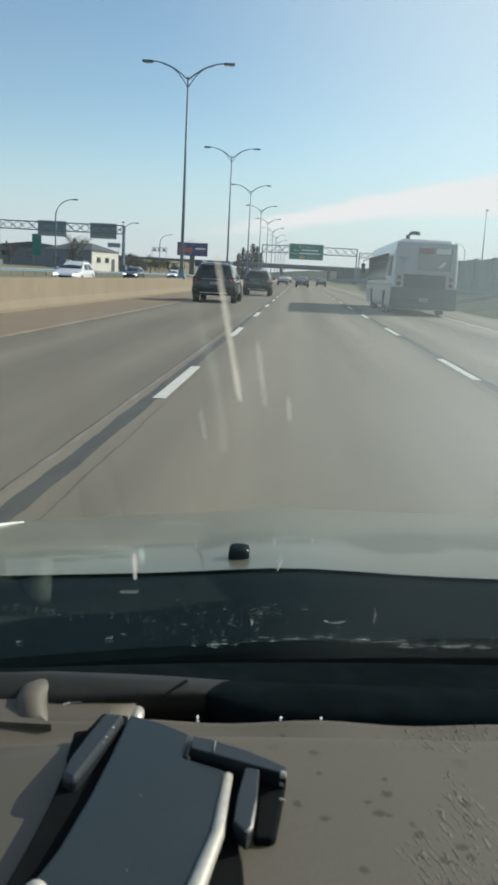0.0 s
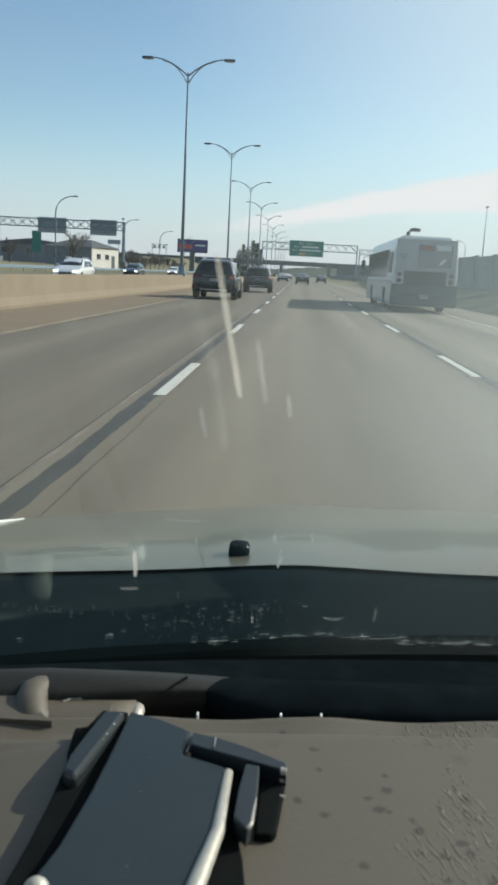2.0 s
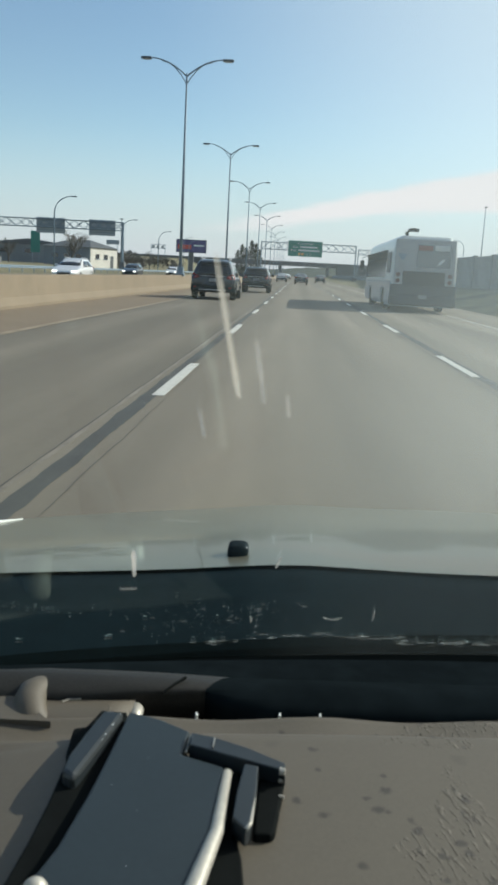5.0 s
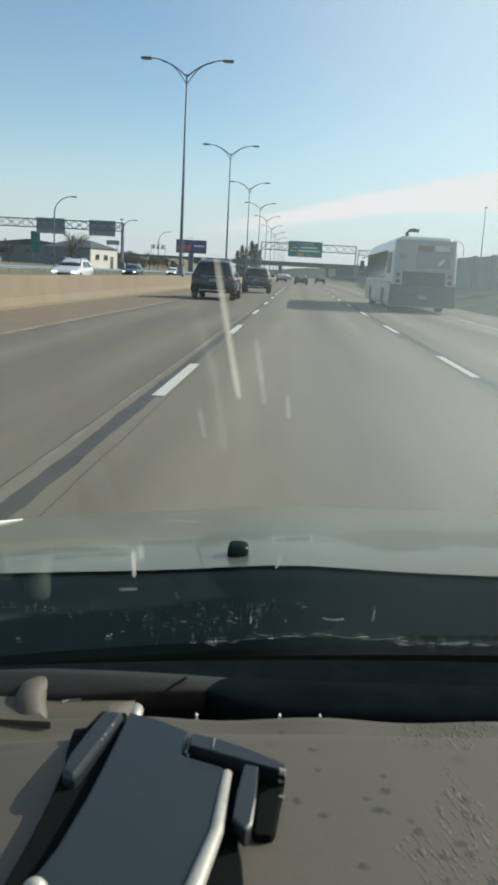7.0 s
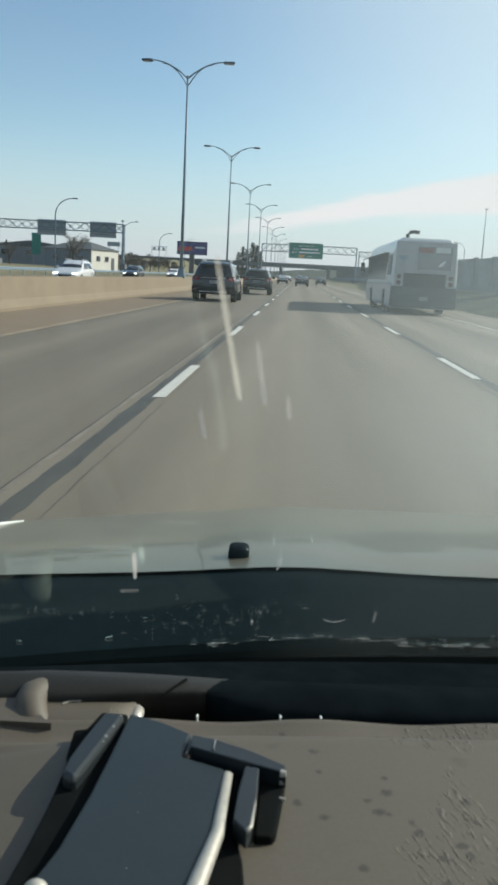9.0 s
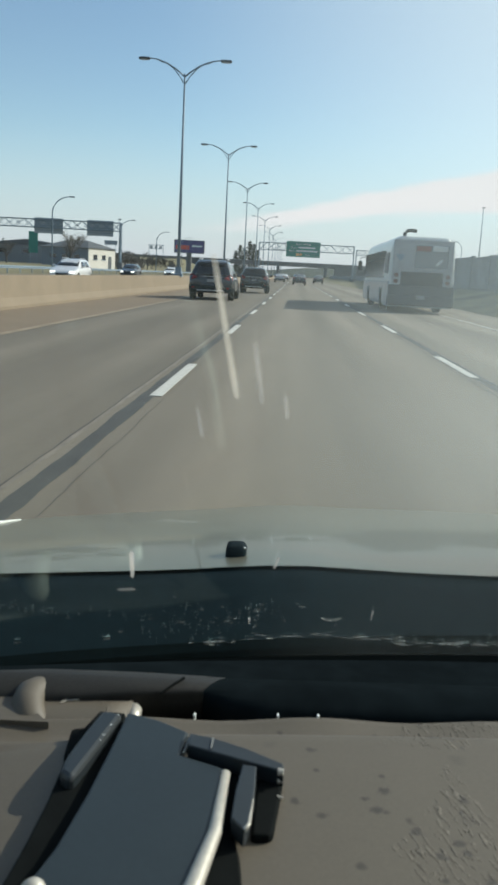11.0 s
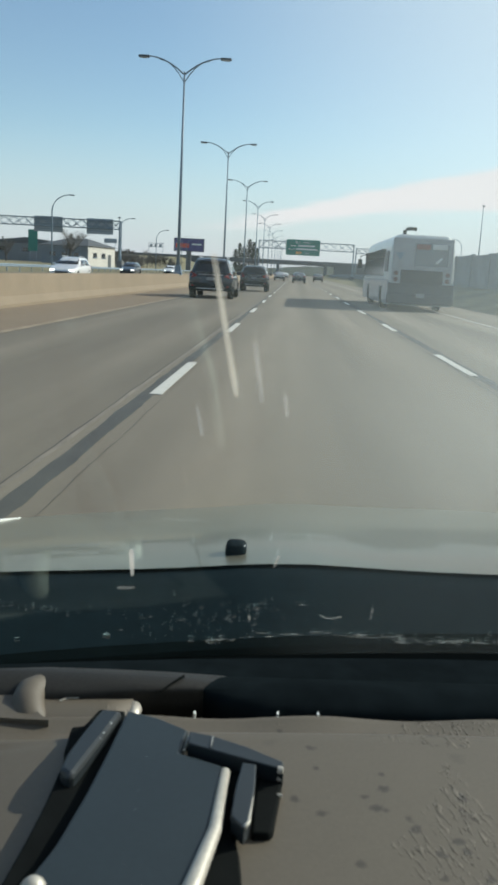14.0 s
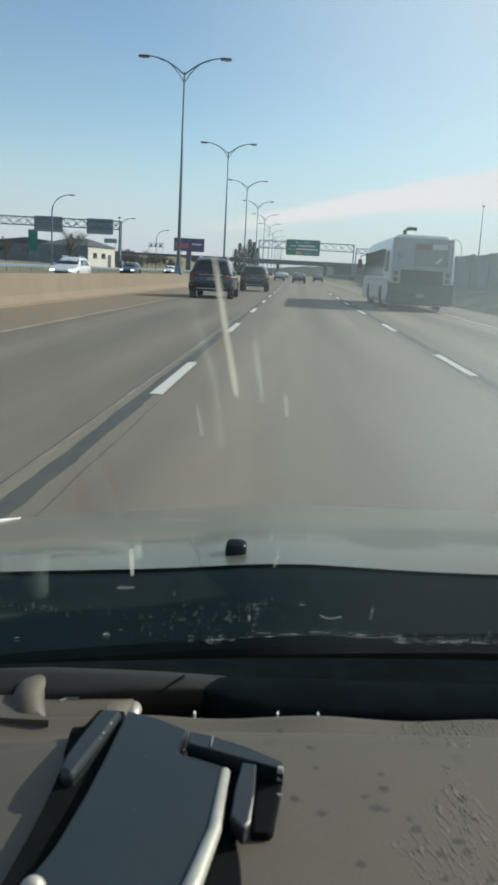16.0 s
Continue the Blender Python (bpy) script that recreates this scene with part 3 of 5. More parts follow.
def overpass():
    o = thing("overpass", "dark concrete road bridge crossing the motorway", "bridge", m=pose(0, 395, 0))
    part("deck", box(-150, 110, 0, 11, 5.4, 6.6, 0.05), "bridge", o)
    part("parapet", box(-150, 110, -0.25, 0.1, 6.3, 7.35, 0.04), "bridge", o)
    part("parapet", box(-150, 110, 10.9, 11.25, 6.3, 7.35, 0.04), "bridge", o)
    for x in (-8.4, 13.5):
        part("pier", box(x - 0.6, x + 0.6, 0.5, 10.5, -0.2, 5.4, 0.1), "bridge", o)
    part("abutment", box(17.5, 40, 0.3, 10.7, -0.3, 5.45, 0.1), "bridge", o, "dark abutment wall")
    part("abutment", box(-60, -32, 0.3, 10.7, -0.3, 5.45, 0.1), "bridge", o, "dark abutment wall")
    return o


overpass()
tagged(part("embankment", loft([[(-36, y, -0.3), (-36, y, 0.4), (-52, y, 0.9 + 5.3 * (y - 190) / 204), (-160, y, 1.0 + 5.4 * (y - 190) / 204), (-160, y, -0.3)] for y in span(190, 394, 24)]), "grass"), "green-brown embankment climbing to the bridge", "embankment", kind="structure")
tagged(part("embankment", loft([[(30, y, -0.3), (30, y, 1.6), (44, y, 1.9 + 4.2 * (y - 220) / 174), (150, y, 1.9 + 4.4 * (y - 220) / 174), (150, y, -0.3)] for y in span(220, 394, 22)]), "grass"), "green-brown embankment climbing to the bridge", "embankment", kind="structure")

# ---- lamps, gantries, signs ----


def street_lamp():
    """A tall tapered pole with two curved arms, each braced by a lower bar."""
    o = thing("street_lamp", "tall grey steel street lamp with two curved arms", "street lamp", "lamps along the median")
    bm = bmesh.new()
    tube(bm, [(0, 0, 0.0), (0, 0, 6), (0, 0, 12.14)], 0.115, 0.055, 10)
    part("pole", bm, "steel", o, smooth=True)
    part("foot", loft([[(sx * w, sy * w, z) for sx, sy in ((-1, -1), (1, -1), (1, 1), (-1, 1))] for z, w in ((-0.05, 0.27), (0.10, 0.27), (0.16, 0.21), (0.55, 0.17))]), "steel", o, "flared square steel foot")
    for s in (-1, 1):
        up = [(s * 2.26 * math.sin(a), 0, 11.95 + 1.0 * (1 - (1 - math.sin(a)) ** 2)) for a in span(0, 1.45, 9)]
        dn = [(s * 1.52 * math.sin(a), 0, 11.5 + 1.26 * (1 - (1 - math.sin(a)) ** 2)) for a in span(0, 1.45, 8)]
        bm = bmesh.new()
        tube(bm, up, 0.05, 0.035, 6)
        tube(bm, dn, 0.035, 0.03, 6)
        for i, j in ((3, 4), (5, 6)):
            tube(bm, [up[i], dn[j]], 0.02, 0.02, 5)
        part("arm", bm, "steel", o, smooth=True)
        x0, x1 = sorted((s * 2.17, s * 2.85))
        part("luminaire", box(x0, x1, -0.15, 0.15, 12.86, 13.0, 0.05), "lamp_head", o, "dark flat lamp head")
        part("lens", box(x0 + 0.12, x1 - 0.12, -0.11, 0.11, 12.835, 12.87), "lens", o, "pale lamp lens")
    return o


lamp = street_lamp()
FIRST_LAMP, LAMP_STEP, LAMP_X = 54.8, 34.5, -7.5
lamp.matrix_basis = pose(LAMP_X, FIRST_LAMP, 0.83)
for k in (-2, -1, 1, 2, 3, 4, 5, 6, 7, 8, 9, 10, 11):
    copy_thing(lamp, pose(LAMP_X, FIRST_LAMP + LAMP_STEP * k, 0.83))


def curved_lamp(h=9.0):
    """A roadside lamp whose single arm bends over."""
    o = thing("roadside_lamp", "grey roadside lamp with one bent-over arm", "street lamp", "single-arm roadside lamps")
    bm = bmesh.new()
    tube(bm, [(0, 0, -0.3), (0, 0, h - 2.2)] + [(2.2 * (1 - math.cos(a)), 0, h - 2.2 + 2.0 * math.sin(a)) for a in span(0.2, 1.6, 8)], 0.09, 0.05, 7)
    part("pole", bm, "steel", o, smooth=True)
    part("luminaire", box(2.1, 2.75, -0.13, 0.13, h - 0.28, h - 0.14, 0.04), "lamp_head", o, "dark lamp head")
    return o


side = curved_lamp()
side.matrix_basis = pose(-31, 150, 0.4)
for x, y, z in ((-31, 190, 0.4), (-30, 235, 0.4), (-30, 105, 0.4), (-38, 285, 3.0)):
    copy_thing(side, pose(x, y, z))
for x, y, z, k in ((28, 150, 2.3, 0.7), (31, 215, 1.4, 0.85), (44, 262, 2.4, 0.9), (30, 300, 4.5, 0.8)):
    copy_thing(side, pose(x, y, z, 0, 0, 180) @ Matrix.Diagonal((k, k, k, 1)))


def gantry(name, label, width, top, drop, y_deep=0.9):
    """A box-truss sign bridge on two trestle legs; its left foot is the origin."""
    o = thing(name, label, "sign gantry")
    for x in (0, width):
        bm = bmesh.new()
        for yy in (0, y_deep):
            tube(bm, [(x, yy, -0.2), (x, yy, top)], 0.10, 0.10, 8)
        n = 5
        for k in range(n):
            z0, z1 = top * k / n, top * (k + 1) / n
            tube(bm, [(x, 0, z0), (x, y_deep, z1)] if k % 2 else [(x, y_deep, z0), (x, 0, z1)], 0.045, 0.045, 5)
        part("leg", bm, "steel", o, "braced trestle leg")
        part("plinth", box(x - 0.45, x + 0.45, -0.35, y_deep + 0.35, -0.2, 1.25, 0.06), "bridge", o, "dark concrete plinth")
    for yy in (0, y_deep):
        for z in (top, top - drop):
            bm = bmesh.new()
            tube(bm, [(0, yy, z), (width, yy, z)], 0.075, 0.075, 7)
            part("chord", bm, "steel", o)
    n = max(2, round(width / 1.6))
    for k in range(n):
        x0, x1 = width * k / n, width * (k + 1) / n
        bm = bmesh.new()
        for yy in (0, y_deep):
            a, b = (top, top - drop) if k % 2 else (top - drop, top)
            tube(bm, [(x0, yy, a), (x1, yy, b)], 0.045, 0.045, 5)
            tube(bm, [(x0, yy, b), (x1, yy, a)], 0.035, 0.035, 5)
        tube(bm, [(x0, 0, top), (x1, y_deep, top)], 0.03, 0.03, 5)
        part("brace", bm, "steel", o)
    return o


def words(text, x, z, size, parent, y=-0.02, material="white", align="CENTER"):
    c = bpy.data.curves.new("lettering", "FONT")
    c.body, c.size, c.align_x, c.space_character = text, size, align, 1.15
    c.extrude = 0.002
    c.materials.append(M[material])
    o = new("lettering", c)
    o.parent = parent
    o.matrix_basis = pose(x, y, z, 90, 0, 0)
    return o


big = gantry("sign_gantry", "grey steel sign gantry spanning the carriageway", 19.6, 7.75, 1.45)
big.matrix_basis = pose(-7.9, 180, 0)


def green_sign():
    o = thing("direction_sign", "large green overhead direction sign with white lettering", "road sign")
    part("panel", box(-3.5, 3.5, 0, 0.06, 0, 3.15, 0.015), "sign_green", o)
    for x in (-2.4, 0, 2.4):
        part("bracket", box(x - 0.05, x + 0.05, 0.05, 0.26, 0.9, 2.8), "steel", o)
    words("Boul. Hymus", 0, 2.42, 0.52, o)
    words("Boul.", -2.55, 1.72, 0.52, o, align="LEFT")
    words("Boul.", -2.95, 1.05, 0.52, o, align="LEFT")
    for x0, x1, z in ((-1.0, 2.5, 1.76), (-1.4, 2.95, 1.09)):
        part("lettering_bar", box(x0, x1, -0.022, -0.018, z, z + 0.3), "white", o, "white bar of lettering")
    plate = part("exit_plate", prism([(-1.4, 0), (-0.35, 0), (-0.2, 0.48), (-1.4, 0.48)], -0.012, 0.012), "orange", o, "small orange exit plate")
    plate.matrix_basis = pose(0, -0.02, 0.25, 90, 0, 0)
    words("58", -0.85, 0.34, 0.42, o, y=-0.04, material="sign_green")
    words("2 km", 0.9, 0.3, 0.45, o)
    return o


gs = green_sign()
gs.matrix_basis = pose(1.2, 179.75, 5.1)

ramp = gantry("sign_gantry", "grey steel sign gantry over the exit lane", 12.0, 7.2, 1.2)
ramp.matrix_basis = pose(14.6, 215, 1.0)
o = thing("exit_sign", "small green overhead exit sign", "road sign", m=pose(21.0, 214.75, 6.1))
part("panel", box(-2.4, 2.4, 0, 0.06, 0, 2.0, 0.015), "sign_green", o)
for x in (-1.0, 1.0):
    part("bracket", box(x - 0.04, x + 0.04, 0.05, 0.26, 0.6, 1.9), "steel", o)
for x0, x1, z in ((-1.2, 1.2, 1.3), (-1.0, 0.9, 0.7)):
    part("lettering_bar", box(x0, x1, -0.01, 0.0, z, z + 0.25), "white", o, "white bar of lettering")

back = gantry("sign_gantry", "grey sign gantry over the opposite carriageway seen from behind", 21.0, 7.6, 1.3)
back.matrix_basis = pose(-50.0, 141, 0.6)
for x, w in ((-41.2, 4.8), (-32.6, 4.4)):
    o = thing("direction_sign", "overhead sign seen from its plain grey aluminium back", "road sign", "sign backs over the opposite carriageway", m=pose(x, 142.05, 6.0))
    part("panel", box(-w / 2, w / 2, 0, 0.06, 0, 2.5, 0.02), "sign_back", o)
    for z in (0.5, 1.25, 2.0):
        part("stiffener", box(-w / 2 + 0.1, w / 2 - 0.1, -0.06, 0.0, z - 0.05, z + 0.05), "steel", o)


def billboard():
    o = thing("billboard", "roadside billboard with a dark violet and red poster", "billboard", m=pose(-37, 296, 0))
    part("post", box(-0.8, 0.8, 0.3, 1.5, -0.3, 7.2, 0.1), "bridge", o, "thick dark post")
    part("frame", box(-5.2, 5.2, 0, 0.8, 7.0, 11.4, 0.05), "roof_dark", o)
    part("poster", box(-5.0, 0.4, -0.05, 0.0, 7.2, 11.2), "board_blue", o, "dark violet poster half")
    part("poster", box(0.4, 5.0, -0.05, 0.0, 7.2, 11.2), "board_blue", o, "dark violet poster half")
    part("poster_band", box(-4.6, 0.0, -0.09, -0.05, 8.2, 9.6), "board_red", o, "red band on the poster")
    part("poster_band", box(1.0, 4.4, -0.09, -0.05, 9.2, 9.7), "white", o, "pale bar of lettering")
    return o


billboard()


def post_sign(name, label, x, y, z, w, h, lift, material):
    o = thing(name, label, "road sign", m=pose(x, y, z))
    for s in (-0.35, 0.35):
        bm = bmesh.new()
        tube(bm, [(s * w, 0.08, -0.3), (s * w, 0.08, lift + h * 0.9)], 0.07, 0.07, 7)
        part("post", bm, "steel", o)
    part("panel", box(-w / 2, w / 2, 0, 0.05, lift, lift + h, 0.01), material, o)
    return o


post_sign("verge_sign", "tall narrow green sign on two steel posts", -53.0, 172, 0.9, 1.9, 4.2, 2.2, "sign_green")
post_sign("verge_sign", "grey sign back on two steel posts", -52.0, 240, 2.7, 3.6, 1.2, 4.4, "sign_back")


def mast(x, y, z, h):
    o = thing("light_mast", "very tall thin grey lighting mast", "mast", "tall masts", m=pose(x, y, z))
    bm = bmesh.new()
    tube(bm, [(0, 0, -0.3), (0, 0, h)], 0.28, 0.10, 8)
    part("pole", bm, "steel", o, smooth=True)
    part("head", box(-0.5, 0.5, -0.5, 0.5, h - 0.1, h + 0.25, 0.1), "lamp_head", o)
    return o


mast(62, 300, 5.0, 22)
mast(-62, 300, 5.2, 12)


def service_frame(x, y, z):
    """Two slim posts joined by a crossbeam that carries small cabinets."""
    o = thing("service_frame", "slim grey two-post frame carrying small cabinets", "frame", "service frames by the bridge", m=pose(x, y, z))
    for q in (-2.6, 2.6):
        bm = bmesh.new()
        tube(bm, [(q, 0, -0.4), (q, 0, 6.4)], 0.10, 0.08, 7)
        part("post", bm, "steel", o)
    for h in (4.9, 6.2):
        part("beam", box(-3.0, 3.0, -0.07, 0.07, h - 0.08, h + 0.08, 0.01), "steel", o)
    for q in (-1.7, 0.0, 1.7):
        part("cabinet", box(q - 0.45, q + 0.45, -0.25, 0.25, 5.0, 5.9, 0.03), "sign_back", o)
    return o


service_frame(-52, 318, 3.6)
service_frame(60, 316, 3.6)

# ---- buildings and trees ----


def warehouse(x, y, w, d, h, wall, label, doors=3):
    o = thing("warehouse", label, "building", m=pose(x, y, 0.8))
    part("wall", box(-w / 2, w / 2, 0, d, 0, h), wall, o)
    part("roof", loft([[(-w / 2 - 0.3, yy, h), (w / 2 + 0.3, yy, h), (w / 2 + 0.3, yy, h + 0.3), (0, yy, h + 1.4), (-w / 2 - 0.3, yy, h + 0.3)] for yy in (-0.3, d + 0.3)]), "roof_dark", o)
    for k in range(doors):
        xx = -w / 2 + w * (k + 0.5) / doors
        win = part("window", box(xx - 0.9, xx + 0.9, -0.06, 0.05, h * 0.55, h * 0.8, 0.02), "dark_glass", o)
        part("sill", box(xx - 1.0, xx + 1.0, -0.16, 0.02, h * 0.55 - 0.12, h * 0.55), "steel", win)
    part("door", box(w / 2 - 2.2, w / 2 - 1.0, -0.07, 0.05, 0, 2.1, 0.02), "roof_dark", o)
    return o


warehouse(-62, 196, 17, 14, 4.2, "wall_grey", "low grey clad warehouse with a dark roof")
warehouse(-80, 178, 16, 12, 6.4, "wall_grey", "grey clad industrial hall with a dark roof")
warehouse(-90, 168, 8, 10, 6.0, "wall_white", "pale rendered block with a dark roof", 2)
warehouse(-104, 225, 14, 16, 9.0, "wall_grey", "tall grey clad industrial block")


def workshop(x, y, turn):
    """A low grey workshop under a hipped roof, its end wall rendered white."""
    o = thing("workshop", "low grey workshop with a white end wall and hipped dark roof", "building", m=pose(x, y, 0.85, 0, 0, turn))
    w, d, h = 11.0, 9.0, 3.6
    part("wall", box(-w / 2, w / 2, 0, d, -0.3, h), "wall_grey", o, "grey clad walls")
    part("end_wall", box(w / 2 + 0.002, w / 2 + 0.14, 0.0, d, -0.3, h - 0.02), "wall_white", o, "sunlit white rendered end wall")
    bm = bmesh.new()
    e = 0.45
    low = [bm.verts.new(p) for p in ((-w / 2 - e, -e, h), (w / 2 + e, -e, h), (w / 2 + e, d + e, h), (-w / 2 - e, d + e, h))]
    top = [bm.verts.new(p) for p in ((-w / 2 + 3.2, d / 2, h + 1.5), (w / 2 - 3.2, d / 2, h + 1.5))]
    for f in ((low[0], low[1], top[1], top[0]), (low[1], low[2], top[1]), (low[2], low[3], top[0], top[1]), (low[3], low[0], top[0]), low[::-1]):
        bm.faces.new(f)
    part("roof", bm, "roof_dark", o)
    for yy in (1.6, 4.4):
        win = part("window", box(w / 2 + 0.12, w / 2 + 0.17, yy, yy + 1.3, 1.5, 2.4, 0.01), "dark_glass", o)
        part("sill", box(w / 2 + 0.12, w / 2 + 0.26, yy - 0.08, yy + 1.38, 1.4, 1.5), "steel", win)
    part("door", box(w / 2 + 0.12, w / 2 + 0.18, 6.6, 7.7, -0.2, 2.2, 0.01), "roof_dark", o, "dark door")
    for xx in (-3.4, -0.6, 2.2):
        win = part("window", box(xx, xx + 1.4, -0.05, 0.04, 1.5, 2.3, 0.01), "dark_glass", o)
        part("sill", box(xx - 0.08, xx + 1.48, -0.14, 0.0, 1.4, 1.5), "steel", win)
    return o


workshop(-45.0, 166, -22)


def bare_tree(seed, h, stems=1, label="bare winter tree with fine grey-brown twigs"):
    """Stems that fork again and again into a haze of thin twigs."""
    r = random.Random(seed)
    o = thing("bare_tree" if stems == 1 else "bare_shrub", label, "tree" if stems == 1 else "shrub", "bare winter trees" if stems == 1 else "bare winter shrubs")
    limbs, twigs = bmesh.new(), bmesh.new()

    def bar(bm, p, q, e, a, b, n):
        rings = []
        for c, rad in ((p, a), (q, (a + b) / 2), (e, b)):
            rings.append([bm.verts.new(c + Vector((rad * math.cos(k * 2 * math.pi / n), rad * math.sin(k * 2 * math.pi / n), 0))) for k in range(n)])
        for u, v in zip(rings, rings[1:]):
            for k in range(n):
                bm.faces.new((u[k], u[(k + 1) % n], v[(k + 1) % n], v[k]))

    def grow(p, d, length, rad, depth):
        q = p + d * length * 0.5 + Vector((r.uniform(-1, 1), r.uniform(-1, 1), r.uniform(-0.3, 0.3))) * length * 0.08
        e = p + d * length
        bar(limbs if depth < 2 else twigs, p, q, e, rad, rad * 0.6, 5 if depth < 2 else 3)
        if depth >= 4:
            return
        for _ in range((6, 5, 5, 4)[depth]):
            t = r.uniform(0.25, 1.0)
            nd = (d + Vector((r.uniform(-1, 1), r.uniform(-1, 1), r.uniform(-0.35, 0.55))) * 0.75).normalized()
            grow(p + (q - p) * 2 * t if t < 0.5 else q + (e - q) * (2 * t - 1), nd, length * r.uniform(0.5, 0.75), max(0.012, rad * 0.48), depth + 1)

    for k in range(stems):
        a = k * 2.4 + r.uniform(-0.4, 0.4)
        lean = 0.0 if stems == 1 else r.uniform(0.25, 0.75)
        base = Vector((0, 0, -0.2)) if stems == 1 else Vector((r.uniform(-0.1, 0.1) * h, r.uniform(-0.1, 0.1) * h, -0.2))
        grow(base, Vector((lean * math.cos(a), lean * math.sin(a), 1)).normalized(), h * (0.30 if stems == 1 else 0.36), h * (0.020 if stems == 1 else 0.012), 0)
    part("trunk", limbs, "bark", o)
    part("crown", twigs, "twig", o)["kind"] = "stuff"
    return o


t1 = bare_tree(3, 8.5)
t1.matrix_basis = pose(-51, 150, 0.85)
t2 = bare_tree(8, 7.0)
t2.matrix_basis = pose(-34, 196, 1.0)
shrub_label = "bare grey-brown winter shrub with a haze of twigs"
b1 = bare_tree(5, 4.6, 5, shrub_label)
b1.matrix_basis = pose(-40, 204, 1.1)
b2 = bare_tree(17, 3.8, 6, shrub_label)
b2.matrix_basis = pose(-36, 214, 1.3)


def left_slope(x, y):
    """Height of the ground left of the opposite carriageway."""
    if y < 190:
        return 0.9
    k = min(1.0, max(0.0, (-36 - x) / 16))
    return 0.4 + k * (0.5 + 5.3 * min(1, (y - 190) / 204))


rng = random.Random(11)
for k in range(40):
    s = rng.uniform(0.75, 1.35)
    x, y = -37.5 - rng.uniform(0, 26), 196 + 2.2 * k + rng.uniform(-3, 3)
    copy_thing((b1, b2)[k % 2], pose(x, y, left_slope(x, y) - 0.05, 0, 0, rng.uniform(0, 360)) @ Matrix.Diagonal((s, s, s, 1)))
copy_thing(t1, pose(-40.5, 153, 0.9, 0, 0, 40) @ Matrix.Diagonal((1.7, 1.7, 1.55, 1)))
for x, y, k in ((-62, 206, 1.0), (-46, 232, 0.9), (-58, 262, 0.8), (-70, 300, 0.9), (-60, 340, 0.8)):
    copy_thing(t2, pose(x, y, left_slope(x, y), 0, 0, x * 7) @ Matrix.Diagonal((k, k, k, 1)))
for x, y, z in ((40, 290, 3.1), (52, 300, 3.7), (34, 268, 1.9)):
    copy_thing(t2, pose(x, y, z, 0, 0, x * 7) @ Matrix.Diagonal((0.8, 0.8, 0.8, 1)))


def conifer(seed, h):
    r = random.Random(seed)
    o = thing("conifer", "dark green conifer clump with an uneven outline", "tree", "dark conifers")
    bm = bmesh.new()
    tube(bm, [(0, 0, -0.2), (0, 0, h * 0.9)], h * 0.02, 0.03, 6)
    part("trunk", bm, "bark", o)
    bm = bmesh.new()
    for k in range(420):
        z = h * (0.08 + 0.9 * r.random())
        rad = h * 0.22 * (1 - z / h) ** 0.7 + 0.1
        a = r.uniform(0, 6.28)
        d = rad * r.uniform(0.3, 1.05)
        c = Vector((d * math.cos(a), d * math.sin(a), z))
        s = h * r.uniform(0.025, 0.055)
        out = Vector((math.cos(a), math.sin(a), -0.35)).normalized()
        sd = Vector((-math.sin(a), math.cos(a), r.uniform(-0.3, 0.3)))
        bm.faces.new([bm.verts.new(c - out * s), bm.verts.new(c + sd * s * 0.6), bm.verts.new(c + out * s * 1.6), bm.verts.new(c - sd * s * 0.6)])
    part("crown", bm, "needle", o)["kind"] = "stuff"
    return o


c1 = conifer(2, 13.5)
c1.matrix_basis = pose(-25.0, 410, -0.15)
for x, y, z, s in ((-22.6, 412, -0.15, 1.25), (-20.4, 411, -0.15, 1.15), (-27.2, 414, -0.15, 1.1), (-18.8, 413, -0.15, 0.95), (-29.2, 413, -0.15, 0.9), (-110, 320, 4.3, 0.4), (-114, 322, 4.3, 0.35), (-120, 321, 4.3, 0.4)):
    copy_thing(c1, pose(x, y, z, 0, 0, x * 31) @ Matrix.Diagonal((s, s, s, 1)))
hill = sheet(lambda u, v: (u, 900 + 200 * v, -0.5 + v * (11 + 6 * noise.noise(Vector((u / 90, 0, 0))) + 2.5 * noise.noise(Vector((u / 17, 4, 0))))), span(-900, 900, 260), (0, 0.15, 1))
tagged(part("far_woods", hill, "needle"), "far dark line of woods on the horizon", "woods", kind="stuff")

# ---- vehicles on the road ----


def wheel(parent, x, y, r, w):
    bm = bmesh.new()
    prof = [(-w / 2, r * 0.62), (-w / 2, r * 0.92), (-w / 2 + 0.03, r), (w / 2 - 0.03, r), (w / 2, r * 0.92), (w / 2, r * 0.62)]
    loft_rows = [[(a, q * math.cos(t), q * math.sin(t)) for a, q in prof] for t in span(0, 2 * math.pi, 25)]
    tyre = part("wheel", loft(loft_rows, close=True, caps=False), "black", parent, "black rubber tyre", smooth=False)
    tyre.location = (x, y, r)
    bm = bmesh.new()
    s = 1 if x > 0 else -1
    ring = [[(s * (w / 2 - 0.05 + e), q * math.cos(t), q * math.sin(t)) for q, e in ((r * 0.63, 0.03), (r * 0.56, 0.02), (r * 0.5, -0.02))] for t in span(0, 2 * math.pi, 21)]
    bm = loft(ring, close=False)
    for k in range(5):
        a = k * 2 * math.pi / 5
        spoke = box(-0.02, 0.02, -0.035, 0.035, 0.02, r * 0.56)
        bmesh.ops.transform(spoke, matrix=Matrix.Translation((s * (w / 2 - 0.04), 0, 0)) @ Matrix.Rotation(a, 4, "X"), verts=spoke.verts)
        merge(bm, spoke)
    part("rim", bm, "alloy", tyre, "alloy rim")
    return tyre


